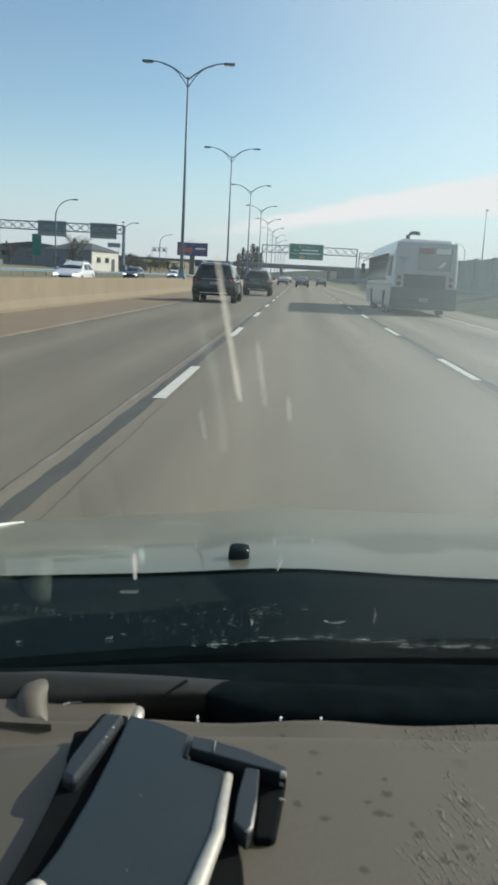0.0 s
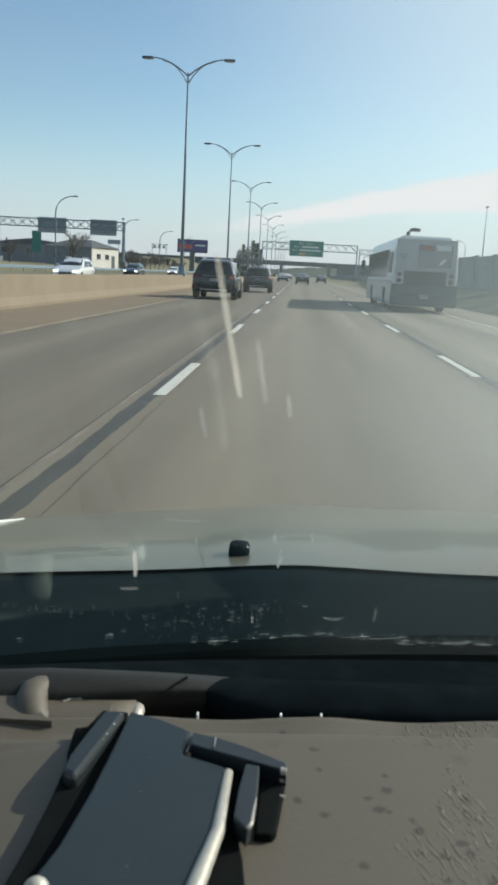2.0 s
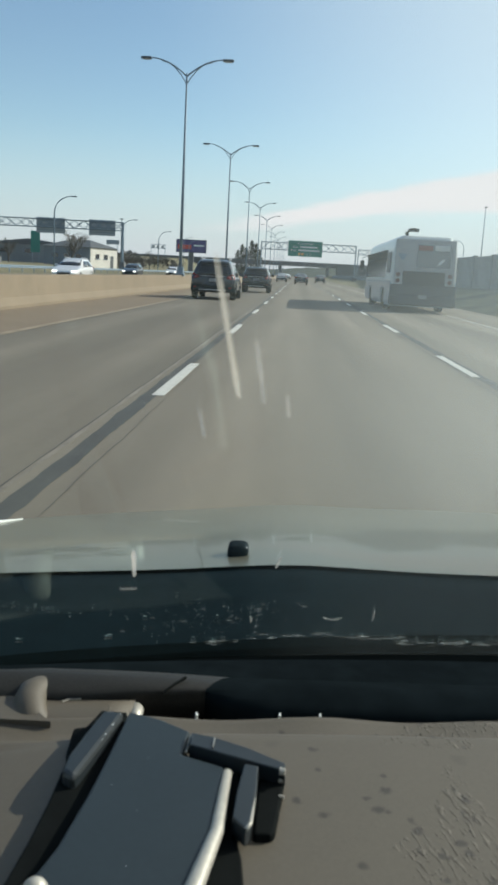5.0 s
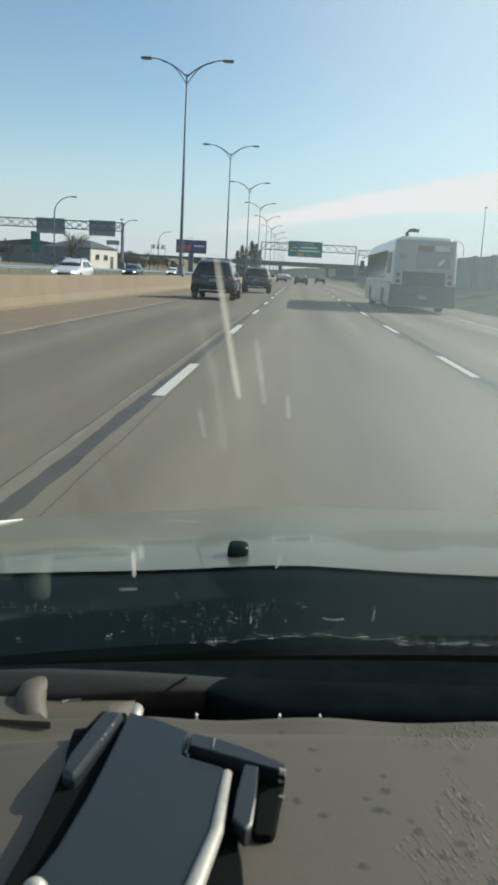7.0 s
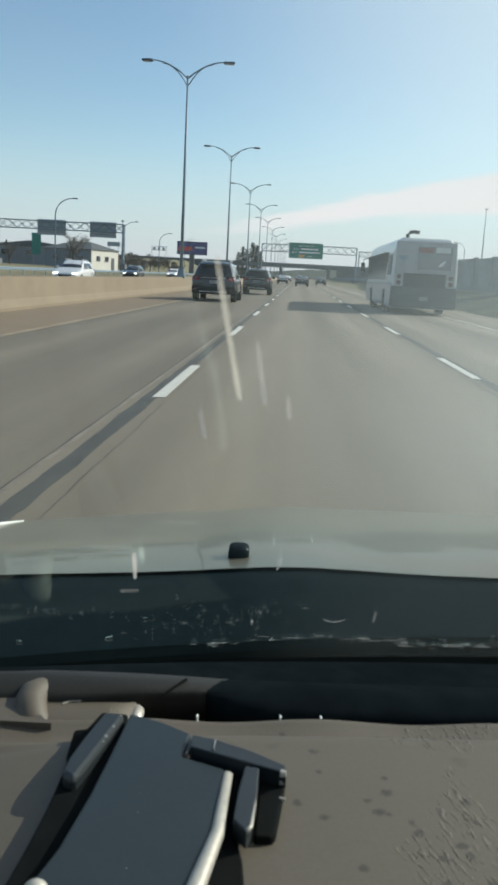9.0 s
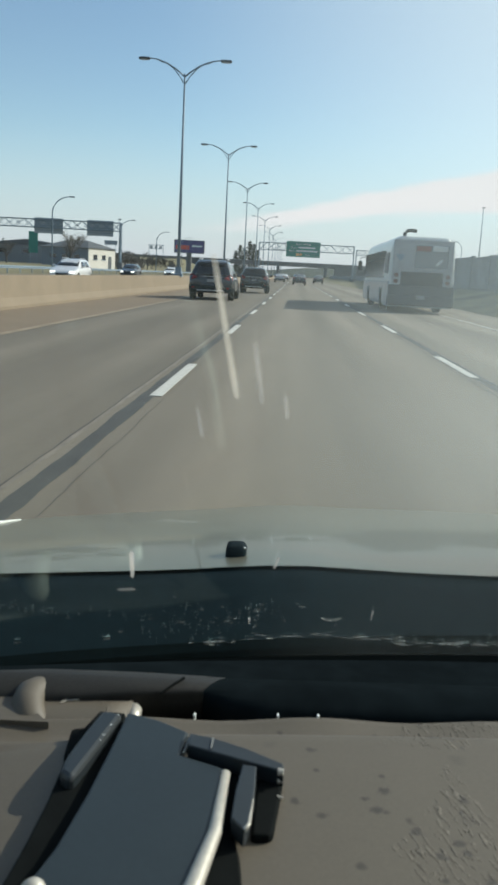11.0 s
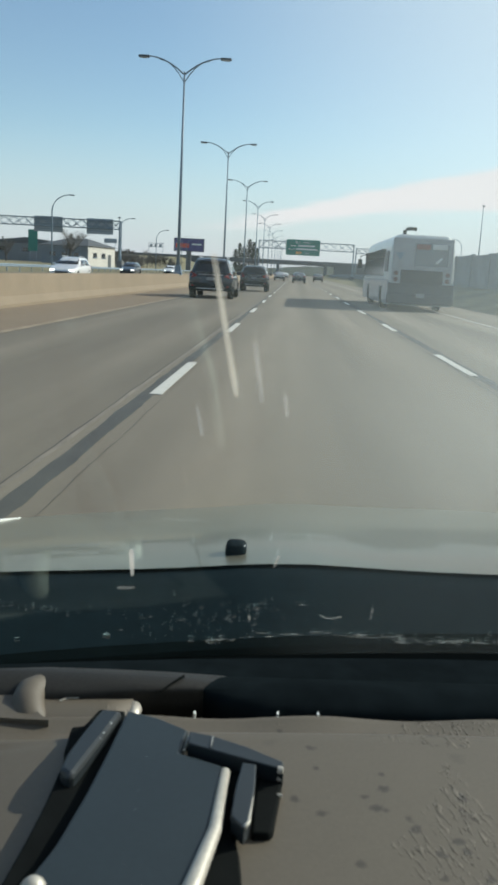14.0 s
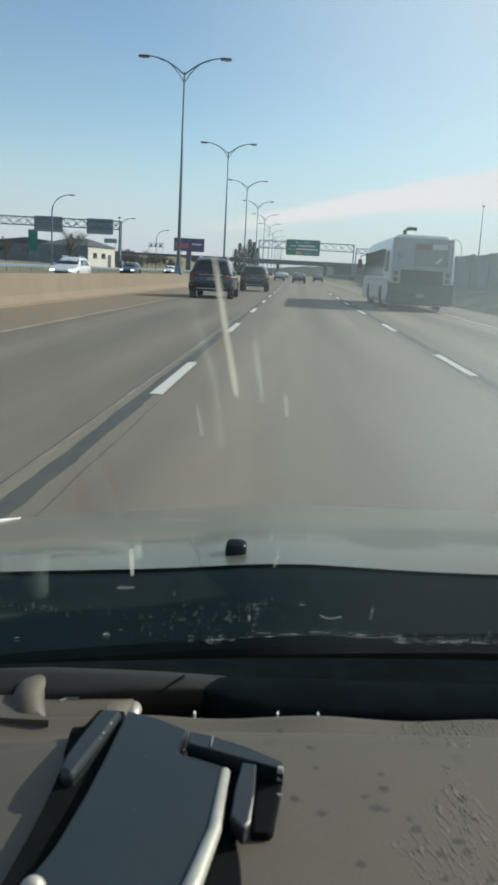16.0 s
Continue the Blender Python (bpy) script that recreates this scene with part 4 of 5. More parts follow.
def motor_car(name, label, paint, w=1.86, length=4.6, h=1.68, kind="suv", lit=False):
    """A rounded car: its tail is at y = 0 and it faces +y."""
    o = thing(name, label, "car")
    hw = w / 2
    tall = kind == "suv"

    def tail(z):
        """How far the tail lies forward at a height: bulging below the belt, raked above it."""
        if z < 0.95:
            return 0.10 * ((z - 0.72) / 0.4) ** 2
        return 0.035 + (0.62 if tall else 1.25) * (z - 0.95)

    def section(y, zb, belt, roof, wide, roof_wide, lean=0.0):
        """Half an outline from the sill to the middle of the roof, mirrored."""
        b = hw * wide
        cab = roof - belt
        half = [(b * 0.80, zb), (b * 0.95, zb + 0.05), (b * 0.995, zb + 0.22), (b, belt - 0.22), (b * 0.975, belt - 0.03), (b * 0.945, belt + 0.02)]
        top = hw * roof_wide
        side = b * 0.945
        half += [(side + (top - side) * 0.45, belt + cab * 0.5), (top * 1.02, belt + cab * 0.86), (top * 0.90, roof - 0.015), (top * 0.45, roof)]
        pts = half + [(-x, z) for x, z in reversed(half)]
        return [(x, y + lean * tail(z), z) for x, z in pts]

    r = h - 0.02
    if tall:
        rows = [section(0.02, 0.36, 0.99, r - 0.10, 0.84, 0.60, 1), section(0.0, 0.33, 1.0, r - 0.06, 0.93, 0.66, 1), section(0.14, 0.30, 1.01, r - 0.01, 0.985, 0.70, 0.96), section(0.55, 0.28, 1.01, r, 1.0, 0.71, 0.6)]
    else:
        rows = [section(0.02, 0.36, 0.94, 1.0, 0.84, 0.60, 0.6), section(0.0, 0.33, 0.96, 1.02, 0.93, 0.68, 0.6), section(0.3, 0.28, 0.96, 1.06, 0.985, 0.70, 0.3), section(0.7, 0.28, 0.96, 1.12, 1.0, 0.72), section(1.25, 0.28, 0.96, r, 1.0, 0.68)]
    rows += [section(1.8, 0.27, 1.0, r + 0.02, 1.0, 0.72), section(2.35, 0.27, 0.99, r - 0.03, 1.0, 0.71), section(2.75, 0.27, 0.99, r - 0.22, 1.0, 0.72), section(3.2, 0.27, 0.98, 1.09, 1.0, 0.76),
             section(3.5, 0.27, 0.95, 1.0, 0.995, 0.74), section(length - 0.45, 0.28, 0.86, 0.90, 0.97, 0.68), section(length - 0.12, 0.32, 0.72, 0.76, 0.90, 0.6), section(length, 0.40, 0.62, 0.65, 0.80, 0.5)]
    shell = part("body", loft(rows), paint, o, smooth=True)
    sub = shell.modifiers.new("round", "SUBSURF")
    sub.levels = sub.render_levels = 1 if tall else 0

    def pane(label_of, fx, us, vs, material="dark_glass", thick=0.02):
        g = part(label_of[0], sheet(fx, us, vs), material, o, label_of[1], smooth=True)
        g.modifiers.new("thick", "SOLIDIFY").thickness = thick
        return g

    if tall:
        pane(("rear_window", "dark tinted rear window"), lambda u, v: (hw * u * (0.84 - 0.16 * v), tail(1.06 + (h - 0.24 - 1.06) * v) + 0.055 * u * u - 0.012, 1.06 + (h - 0.24 - 1.06) * v), span(-1, 1, 9), span(0, 1, 5))
        part("spoiler", loft([[(hw * u * 0.66, y + 0.05 * u * u, z) for y, z in ((tail(h - 0.2) - 0.06, h - 0.16), (tail(h - 0.2) - 0.02, h - 0.115), (tail(h) + 0.28, h - 0.03), (tail(h) + 0.28, h - 0.1))] for u in span(-1, 1, 9)]), paint, o, "roof spoiler over the rear window")
    else:
        pane(("rear_window", "dark tinted rear window"), lambda u, v: (hw * u * (0.74 - 0.10 * v), 0.74 + 0.48 * v + 0.05 * u * u - 0.02, 1.10 + (h - 0.13 - 1.10) * v), span(-1, 1, 7), span(0, 1, 4))
    pane(("windscreen", "dark sloping windscreen"), lambda u, v: (hw * u * (0.80 - 0.12 * v), 3.22 - 0.78 * v - 0.06 * u * u + 0.02, 1.10 + (h - 0.14 - 1.10) * v), span(-1, 1, 7), span(0, 1, 4))
    for q in (-1, 1):
        for y0, y1, rake in ((0.62 if tall else 1.3, 1.62, 0.28), (1.70, 2.80, 0.0)):
            pane(("side_window", "dark side window"), lambda u, v: (q * hw * (0.952 - 0.185 * v), y0 + rake * v + (y1 - y0 - rake * v - (0.42 * v if rake == 0.0 else 0.0)) * u, 1.045 + (h - 0.20 - 1.045) * v), span(0, 1, 5), span(0, 1, 4))
        lamp_in = [(hw * 0.60, 0.03, 0.92), (hw * 0.86, 0.05, 0.86), (hw * 0.985, 0.22, 0.88), (hw * 0.965, 0.26, 1.02), (hw * 0.87, 0.10, 1.10), (hw * 0.66, 0.01, 1.0)]
        part("tail_light", loft([[(q * x, y - 0.025, z) for x, y, z in lamp_in], [(q * x * 0.98, y + 0.08, z) for x, y, z in lamp_in]]), "red_lamp", o, "red tail light wrapped round the corner")
        part("reflector", box(*sorted((q * hw * 0.62, q * hw * 0.84)), -0.05, 0.02, 0.50, 0.55, 0.01), "red_lamp", o, "small red reflector")
        part("wing_mirror", box(*sorted((q * hw * 0.96, q * (hw + 0.18))), 2.66, 2.80, 1.02, 1.18, 0.04), paint, o)
        part("headlight", box(*sorted((q * hw * 0.50, q * hw * 0.86)), length - 0.34, length - 0.02, 0.62, 0.76, 0.04), "lit_lamp" if lit else "clear_lamp", o, "lit headlight" if lit else "clear headlight")
        part("wheel_arch", loft([[(q * (hw * 0.99 + 0.012), yc + 0.41 * math.cos(t), 0.36 + 0.41 * math.sin(t)) for t in span(0, math.pi, 11)] + [(q * (hw * 0.99 + 0.012), yc + 0.36 * math.cos(t), 0.36 + 0.36 * math.sin(t)) for t in span(math.pi, 0, 11)] for yc in (0.85,)] + [[(q * hw * 0.93, 0.85 + 0.41 * math.cos(t), 0.36 + 0.41 * math.sin(t)) for t in span(0, math.pi, 11)] + [(q * hw * 0.93, 0.85 + 0.36 * math.cos(t), 0.36 + 0.36 * math.sin(t)) for t in span(math.pi, 0, 11)]]), "trim", o, "dark wheel arch")
        part("roof_rail", box(*sorted((q * hw * 0.60, q * hw * 0.64)), 0.75, 2.3, h - 0.01, h + 0.045, 0.012), "alloy", o, "thin roof rail") if tall else None
    part("front_grille", box(-hw * 0.46, hw * 0.46, length - 0.12, length + 0.02, 0.46, 0.62, 0.02), "trim", o, "black front grille")
    part("front_bumper", box(-hw * 0.82, hw * 0.82, length - 0.2, length + 0.03, 0.30, 0.44, 0.04), "trim", o, "dark lower front bumper")
    part("bumper", loft([[(hw * u * 0.97, 0.10 * u ** 4 * 1.6 + y, z) for y, z in ((-0.09, 0.40), (-0.105, 0.52), (-0.07, 0.64), (0.20, 0.64), (0.20, 0.36), (-0.04, 0.34))] for u in span(-1, 1, 13)]), "trim", o, "dark plastic bumper")
    part("bumper_strip", box(-hw * 0.6, hw * 0.6, -0.125, -0.08, 0.40, 0.44, 0.01), "alloy", o, "bright bumper strip")
    part("number_plate", box(-0.16, 0.16, -0.02, 0.05, 0.76, 0.90, 0.005), "plate", o, "plain pale number plate")
    part("boot_trim", box(-hw * 0.55, hw * 0.55, 0.0, 0.09, 0.985, 1.012, 0.008), "alloy", o, "bright trim bar over the plate")
    if tall:
        part("wiper", box(-0.05, 0.38, tail(1.1) - 0.045, tail(1.1) - 0.02, 1.09, 1.11), "black", o)
        part("aerial_fin", loft([[(x * 0.03, 0.66 + y, h + z) for x, y, z in ((-1, 0, -0.02), (1, 0, -0.02), (0.3, 0.02, 0.07), (-0.3, 0.02, 0.07))], [(x * 0.015, 0.86 + y, h + z) for x, y, z in ((-1, 0, -0.02), (1, 0, -0.02), (0.3, 0, 0.0), (-0.3, 0, 0.0))]]), "trim", o, "small dark roof fin")
    for x in (-hw + 0.13, hw - 0.13):
        for y in (0.85, length - 0.88):
            wheel(o, x, y, 0.36, 0.24)
    return o


near_suv = motor_car("sport_utility_car", "dark blue-grey sport utility car driving beside the median barrier", "car_dark", w=1.92, length=4.7, h=1.72)
near_suv.matrix_basis = pose(-3.6, 36.5, 0)
far_suv = motor_car("sport_utility_car", "black compact sport utility car following the lane beside the median", "car_black", w=1.8, length=4.4, h=1.62)
far_suv.matrix_basis = pose(-2.6, 54, 0)
for x, y, paint, lab in ((0.5, 118, "car_black", "small dark sedan among distant traffic"), (-2.8, 150, "car_silver", "small silver sedan among distant traffic"), (4.2, 160, "car_black", "small black sedan among distant traffic"), (0.8, 200, "car_dark", "small blue-grey sedan among distant traffic"), (-2.9, 235, "car_white", "small white sedan among distant traffic")):
    q = motor_car("far_car", lab, paint, h=1.5, kind="sedan")
    q.matrix_basis = pose(x, y, 0)
for x, y, paint, lab in ((-15.2, 60, "car_white", "white sport utility car coming the other way"), (-19.6, 104, "car_dark", "dark car coming the other way"), (-14.3, 172, "car_silver", "silver car coming the other way"), (-21.5, 150, "car_white", "white car coming the other way near the verge")):
    q = motor_car("oncoming_car", lab, paint, h=1.6, lit=True)
    q.matrix_basis = pose(x, y, 0, 0, 0, 180)


def city_bus():
    """Tail at y = 0, left side at x = 0, facing +y."""
    o = thing("city_bus", "white and grey-blue city bus with a grey rear", "bus")
    W, L, H = 2.55, 12.0, 2.95

    def shell(y, inset, top):
        x0, x1 = inset, W - inset
        return [(x0 + 0.04, y, 0.95), (x1 - 0.04, y, 0.95), (x1, y, 1.2), (x1 - 0.05, y, 2.45), (x1 - 0.14, y, top - 0.18), (x1 - 0.36, y, top), (x0 + 0.36, y, top), (x0 + 0.14, y, top - 0.18), (x0 + 0.05, y, 2.45), (x0, y, 1.2)]

    part("body", loft([shell(0.02, 0.03, H - 0.1), shell(0.15, 0, H - 0.02), shell(0.5, 0, H), shell(L - 0.6, 0, H), shell(L - 0.2, 0.02, H - 0.08), shell(L, 0.1, H - 0.3)]), "bus_white", o)
    bev = o.children[0].modifiers.new("soft", "BEVEL")
    bev.width, bev.segments = 0.06, 3
    for y0, y1 in ((0.05, 2.2), (3.4, 8.2), (9.4, L - 0.05)):
        part("skirt", loft([[(0.05, y, 0.24), (W - 0.05, y, 0.24), (W + 0.005, y, 0.4), (W + 0.005, y, 1.2), (-0.005, y, 1.2), (-0.005, y, 0.4)] for y in (y0, y1)]), "bus_blue", o, "grey-blue lower side panels")
    for y0, y1 in ((2.2, 3.4), (8.2, 9.4)):
        part("wheel_arch", box(-0.008, W + 0.008, y0, y1, 0.92, 1.2), "bus_blue", o)
        part("axle_housing", box(0.4, W - 0.4, y0, y1, 0.4, 0.95), "black", o)
        for x in (0.17, W - 0.17):
            wheel(o, x, (y0 + y1) / 2, 0.48, 0.3)
    # rear face
    part("rear_panel", box(0.12, W - 0.12, -0.03, 0.05, 1.0, 2.8, 0.02), "bus_grey", o, "grey rear panel")
    part("rear_window", box(0.95, W - 0.3, -0.045, 0.0, 1.75, 2.62, 0.02), "bus_glass", o, "dull grey rear window")
    part("route_display", box(1.0, 1.55, -0.055, -0.02, 2.38, 2.58, 0.01), "route_red", o, "dull red route display")
    part("notice", box(1.62, W - 0.36, -0.055, -0.02, 2.40, 2.60, 0.01), "bus_white", o, "pale notice on the rear window")
    part("rear_sticker", prism([(0, 0), (0.13, 0.02), (0.30, 0.22), (0.22, 0.24), (0.06, 0.1)], -0.01, 0.0), "white", o, "pale curved sticker on the rear window").matrix_basis = pose(1.75, -0.05, 1.86, 90, 0, 0)
    grille = part("engine_grille", box(0.45, W - 0.45, -0.05, 0.0, 1.05, 1.6, 0.02), "grille", o, "dark slatted engine grille")
    for k in range(7):
        part("slat", box(0.5, W - 0.5, -0.065, -0.045, 1.09 + k * 0.072, 1.125 + k * 0.072), "trim", grille)
    part("rear_bumper", box(-0.01, W + 0.01, -0.1, 0.2, 0.28, 0.70, 0.05), "bus_dark", o, "dark rear bumper")
    part("rear_skirt", box(0.01, W - 0.01, -0.06, 0.14, 0.66, 1.08, 0.03), "bus_dark", o, "dark grey lower rear")
    for x in (0.28, W - 0.28):
        for z in (1.22, 1.45):
            bm = bmesh.new()
            tube(bm, [(x, 0.0, z), (x, -0.06, z)], 0.085, 0.085, 14)
            part("tail_light", bm, "bus_lamp", o, "round dusty red tail light")
    part("number_plate", box(W / 2 - 0.16, W / 2 + 0.16, -0.125, -0.09, 0.55, 0.7), "plate", o, "plain pale number plate")
    part("side_mark", prism([(0.4, 0), (0.6, 0.3), (0.2, 0.3)], -0.01, 0.01), "bus_blue", o, "small pale triangle emblem").matrix_basis = pose(0, -0.04, 1.95, 90, 0, 0)
    # side windows
    for s, x in ((-1, 0.0), (1, W)):
        for k in range(7):
            y0 = 1.9 + k * 1.36
            a, b = x + s * 0.012, x - s * 0.03
            win = part("side_window", loft([[(a, y0, 1.33), (a, y0 + 1.24, 1.33), (a - s * 0.055, y0 + 1.24, 2.42), (a - s * 0.055, y0, 2.42)], [(b, y0, 1.33), (b, y0 + 1.24, 1.33), (b - s * 0.05, y0 + 1.24, 2.42), (b - s * 0.05, y0, 2.42)]]), "bus_glass", o, "grey side window in a dark frame")
            part("window_bar", box(*sorted((x + s * 0.018, x - s * 0.06)), y0, y0 + 1.24, 2.05, 2.1), "trim", win)
            part("window_bar", box(*sorted((x + s * 0.018, x - s * 0.06)), y0 + 0.6, y0 + 0.65, 1.33, 2.42), "trim", win)
            part("window_frame", box(*sorted((x + s * 0.016, x - s * 0.06)), y0 + 1.24, y0 + 1.36, 1.3, 2.44), "trim", o, "dark window post")
    part("rear_quarter_grille", box(-0.02, 0.02, 0.35, 1.5, 1.5, 2.3, 0.01), "grille", o, "dark side air grille")
    bm = bmesh.new()
    tube(bm, [(0.55, 0.45, H - 0.1), (0.55, 0.45, H + 0.12), (0.62, 0.42, H + 0.2), (0.8, 0.4, H + 0.22), (1.0, 0.38, H + 0.2)], 0.075, 0.07, 10)
    part("exhaust_stack", bm, "trim", o, "bent dark exhaust stack", smooth=True)
    part("wing_mirror", box(-0.35, -0.15, L - 0.1, L + 0.05, 1.7, 2.15, 0.03), "trim", o, "dark wing mirror")
    bm = bmesh.new()
    tube(bm, [(0.05, L - 0.15, 2.4), (-0.25, L - 0.02, 2.3), (-0.25, L - 0.02, 2.1)], 0.02, 0.02, 6)
    part("mirror_arm", bm, "trim", o)
    return o


bus = city_bus()
bus.matrix_basis = pose(3.6, 33.8, 0)

# ---- the car that carries the camera ----
CX = 0.4
car = thing("car", "grey-beige car with a brown-grey dashboard and dusty windscreen", "car", m=MOUNT @ pose(CX, 0, 0))


def hood_z(x, y):
    """Height of the bonnet over the plan."""
    t = (y - 0.75) / 0.75
    drop = 0.262 + 0.072 * t + 0.066 * t * t + 0.10 * max(0, t - 0.85) ** 2 * 3
    ridge = 0.006 * math.exp(-((abs(x) - 0.38) / 0.09) ** 2)
    return 1.196 - drop - (0.0625 + 0.03 * t) * x * x + ridge


def hood_pt(u, v):
    x = 0.80 * u
    back = 0.776 - 0.03 * x * x
    y = back + (1.95 - 0.12 * x * x - back) * v
    return (x, y, hood_z(x, y))


hood = part("bonnet", sheet(hood_pt, span(-1, 1, 41), span(0, 1, 30)), "hood_paint", car, "smooth grey-beige metallic bonnet", smooth=True)
skin = hood.modifiers.new("thick", "SOLIDIFY")
skin.thickness, skin.use_rim = 0.006, False
for s in (-1, 1):
    fender = sheet(lambda u, v: (s * (0.805 + 0.095 * math.sin(u * 1.57)), 0.35 + 1.55 * v, hood_z(0.80, max(0.75, 0.35 + 1.55 * v)) - 0.05 - 0.62 * (1 - math.cos(u * 1.57)) ** 1.2), span(0, 1, 8), span(0, 1, 16))
    part("wing", fender, "hood_paint", car, smooth=True).modifiers.new("thick", "SOLIDIFY").thickness = 0.01
    part("door", box(*sorted((s * 0.80, s * 0.86)), -2.2, 0.4, 0.28, 0.94, 0.03), "hood_paint", car)
    part("sill", box(*sorted((s * 0.76, s * 0.84)), -2.2, 0.9, 0.2, 0.3, 0.02), "trim", car)
    bm = bmesh.new()
    tube(bm, [(s * 0.80, 0.56, 0.92), (s * 0.72, 0.2, 1.18), (s * 0.62, -0.18, 1.42)], 0.035, 0.035, 8)
    part("windscreen_pillar", bm, "hood_paint", car, smooth=True)
    bm = bmesh.new()
    tube(bm, [(s * 0.80, -1.9, 0.92), (s * 0.70, -1.6, 1.2), (s * 0.62, -1.3, 1.42)], 0.06, 0.06, 8)
    part("rear_pillar", bm, "hood_paint", car, smooth=True)
    side = sheet(lambda u, v: (s * (0.815 - 0.175 * v), 0.42 - 2.15 * u + v * (-0.5 + 0.95 * u), 0.945 + 0.47 * v), span(0, 1, 6), span(0, 1, 4))
    part("side_window", side, "car_glass", car, "clear side window", smooth=True).visible_shadow = False
    for y in (1.15, -1.5):
        wheel(car, s * 0.76, y, 0.31, 0.2)
# a thin white bar added for the highlight on the left wing's edge
bm = bmesh.new()
tube(bm, [(-0.803, 1.10, hood_z(-0.80, 1.10) + 0.001), (-0.801, 1.19, hood_z(-0.80, 1.19) + 0.002), (-0.795, 1.29, hood_z(-0.795, 1.29) + 0.001)], 0.0045, 0.0012, 8)
part("wing_trim", bm, "white", car, "white strip standing in for a glint on the wing", smooth=True)
part("front_bumper", box(-0.85, 0.85, 1.84, 2.1, 0.22, 0.48, 0.08), "hood_paint", car)
part("underbody", box(-0.7, 0.7, -2.3, 1.9, 0.18, 0.28), "trim", car)
part("boot", box(-0.82, 0.82, -2.7, -1.9, 0.3, 0.95, 0.1), "hood_paint", car)
part("roof", sheet(lambda u, v: (0.64 * u, -1.35 + 1.18 * v, 1.45 - 0.05 * u * u - 0.02 * (2 * v - 1) ** 2), span(-1, 1, 12), span(0, 1, 10)), "hood_paint", car, smooth=True).modifiers.new("thick", "SOLIDIFY").thickness = 0.03
part("rear_window", sheet(lambda u, v: (0.62 * u, -1.9 + 0.55 * v, 0.94 + 0.47 * v), span(-1, 1, 4), (0, 1)), "car_glass", car)
part("cabin_floor", box(-0.78, 0.78, -2.0, 0.5, 0.28, 0.31), "trim", car)

# cowl between bonnet and glass
def cowl_pt(u, v):
    x = 0.78 * u
    y = 0.60 - 0.2 * x * x + (0.235 + 0.19 * x * x) * v
    k = min(1.0, max(0.0, (v - 0.10) / 0.62))
    return (x, y, 0.884 - 0.05 * x * x + 0.012 * math.sin(min(1, 2 * v) * 3.1) + k * k * (3 - 2 * k) * (hood_z(x, y) - 0.004 - 0.884 + 0.05 * x * x))


part("glass_seal", loft([[(x, y - 0.2 * x * x, z - 0.03 * x * x) for y, z in ((0.602, 0.9188), (0.632, 0.9196), (0.637, 0.913), (0.602, 0.90))] for x in span(-0.76, 0.76, 31)]), "rubber_seal", car, "black rubber seal along the foot of the glass", smooth=False)
part("cowl_panel", sheet(cowl_pt, span(-1, 1, 31), span(0, 1, 9)), "trim", car, "black plastic cowl under the windscreen", smooth=True)
for x0, x1 in ((-0.62, 0.02), (0.08, 0.66)):
    w = part("wiper_arm", loft([[(x, 0.655 - 0.2 * x * x + dy, 0.915 - 0.05 * x * x + dz) for dy, dz in ((0.012, 0), (0, 0.012), (-0.012, 0), (0, -0.014))] for x in span(x0, x1, 13)]), "rubber_seal", car, "black wiper arm")
    part("wiper_blade", loft([[(x, 0.625 - 0.2 * x * x + dy, 0.915 - 0.05 * x * x + dz) for dy, dz in ((0.004, 0.004), (-0.004, 0.004), (-0.003, -0.022), (0.003, -0.022))] for x in span(x0 - 0.05, x1 - 0.03, 13)]), "rubber_seal", w, "black rubber wiper blade")
nozzle = part("washer_nozzle", box(-0.0105, 0.0105, -0.013, 0.014, -0.006, 0.0115, 0.0055, 3), "trim", car, "small black washer nozzle", smooth=True)
nozzle.location = (-0.4306, 0.826, hood_z(-0.4306, 0.826))
bm = bmesh.new()
tube(bm, [(0.008, -0.008, 0.009), (0.009, -0.009, 0.0105)], 0.0015, 0.001, 8)
part("jet", bm, "chrome", nozzle)


def screen_pt(u, v):
    x = (0.76 - 0.13 * v) * u
    y0 = 0.64 - 0.2 * x * x
    return (x, y0 + (-0.17 - 0.64 + 0.1 * x * x) * v, 0.915 + 0.505 * v - 0.03 * x * x)


glass = part("windscreen", sheet(screen_pt, span(-1, 1, 31), span(0, 1, 19)), "screen_glass", car, "dusty clear windscreen with pale streaks and dried drops", smooth=True)
glass.visible_shadow = False

# dashboard
def pad_edge(x):
    return 0.466 - 0.14 * x * x


pad_prof = [(-0.50, -0.42), (-0.50, -0.02), (-0.30, 0.0), (-0.10, 0.0035), (-0.046, 0.0038), (-0.040, 0.0035), (-0.036, 0.0025), (-0.033, 0.0006), (-0.029, -0.0038), (-0.026, -0.0075), (-0.022, -0.0098), (-0.015, -0.0095), (-0.007, -0.0076), (-0.0042, -0.0070), (-0.0015, -0.0080), (0.0, -0.013), (0.0, -0.06), (-0.05, -0.42)]


def pad_wave(x, a):
    """The far lip of the pad is a little wavy."""
    return 0.0013 * math.cos(2 * math.pi * (x + 0.367) / 0.106) * max(0.0, min(1.0, (a + 0.036) / 0.03)) if x > -0.47 else 0.0


def pad_fall(x, a):
    """The pad falls away gently in front of the driver, a tilt added to dim its left end."""
    d = max(0.0, -0.452 - x)
    return -0.15 * d * d / (d + 0.02) * max(0.0, min(1.0, (-0.026 - a) / 0.010))


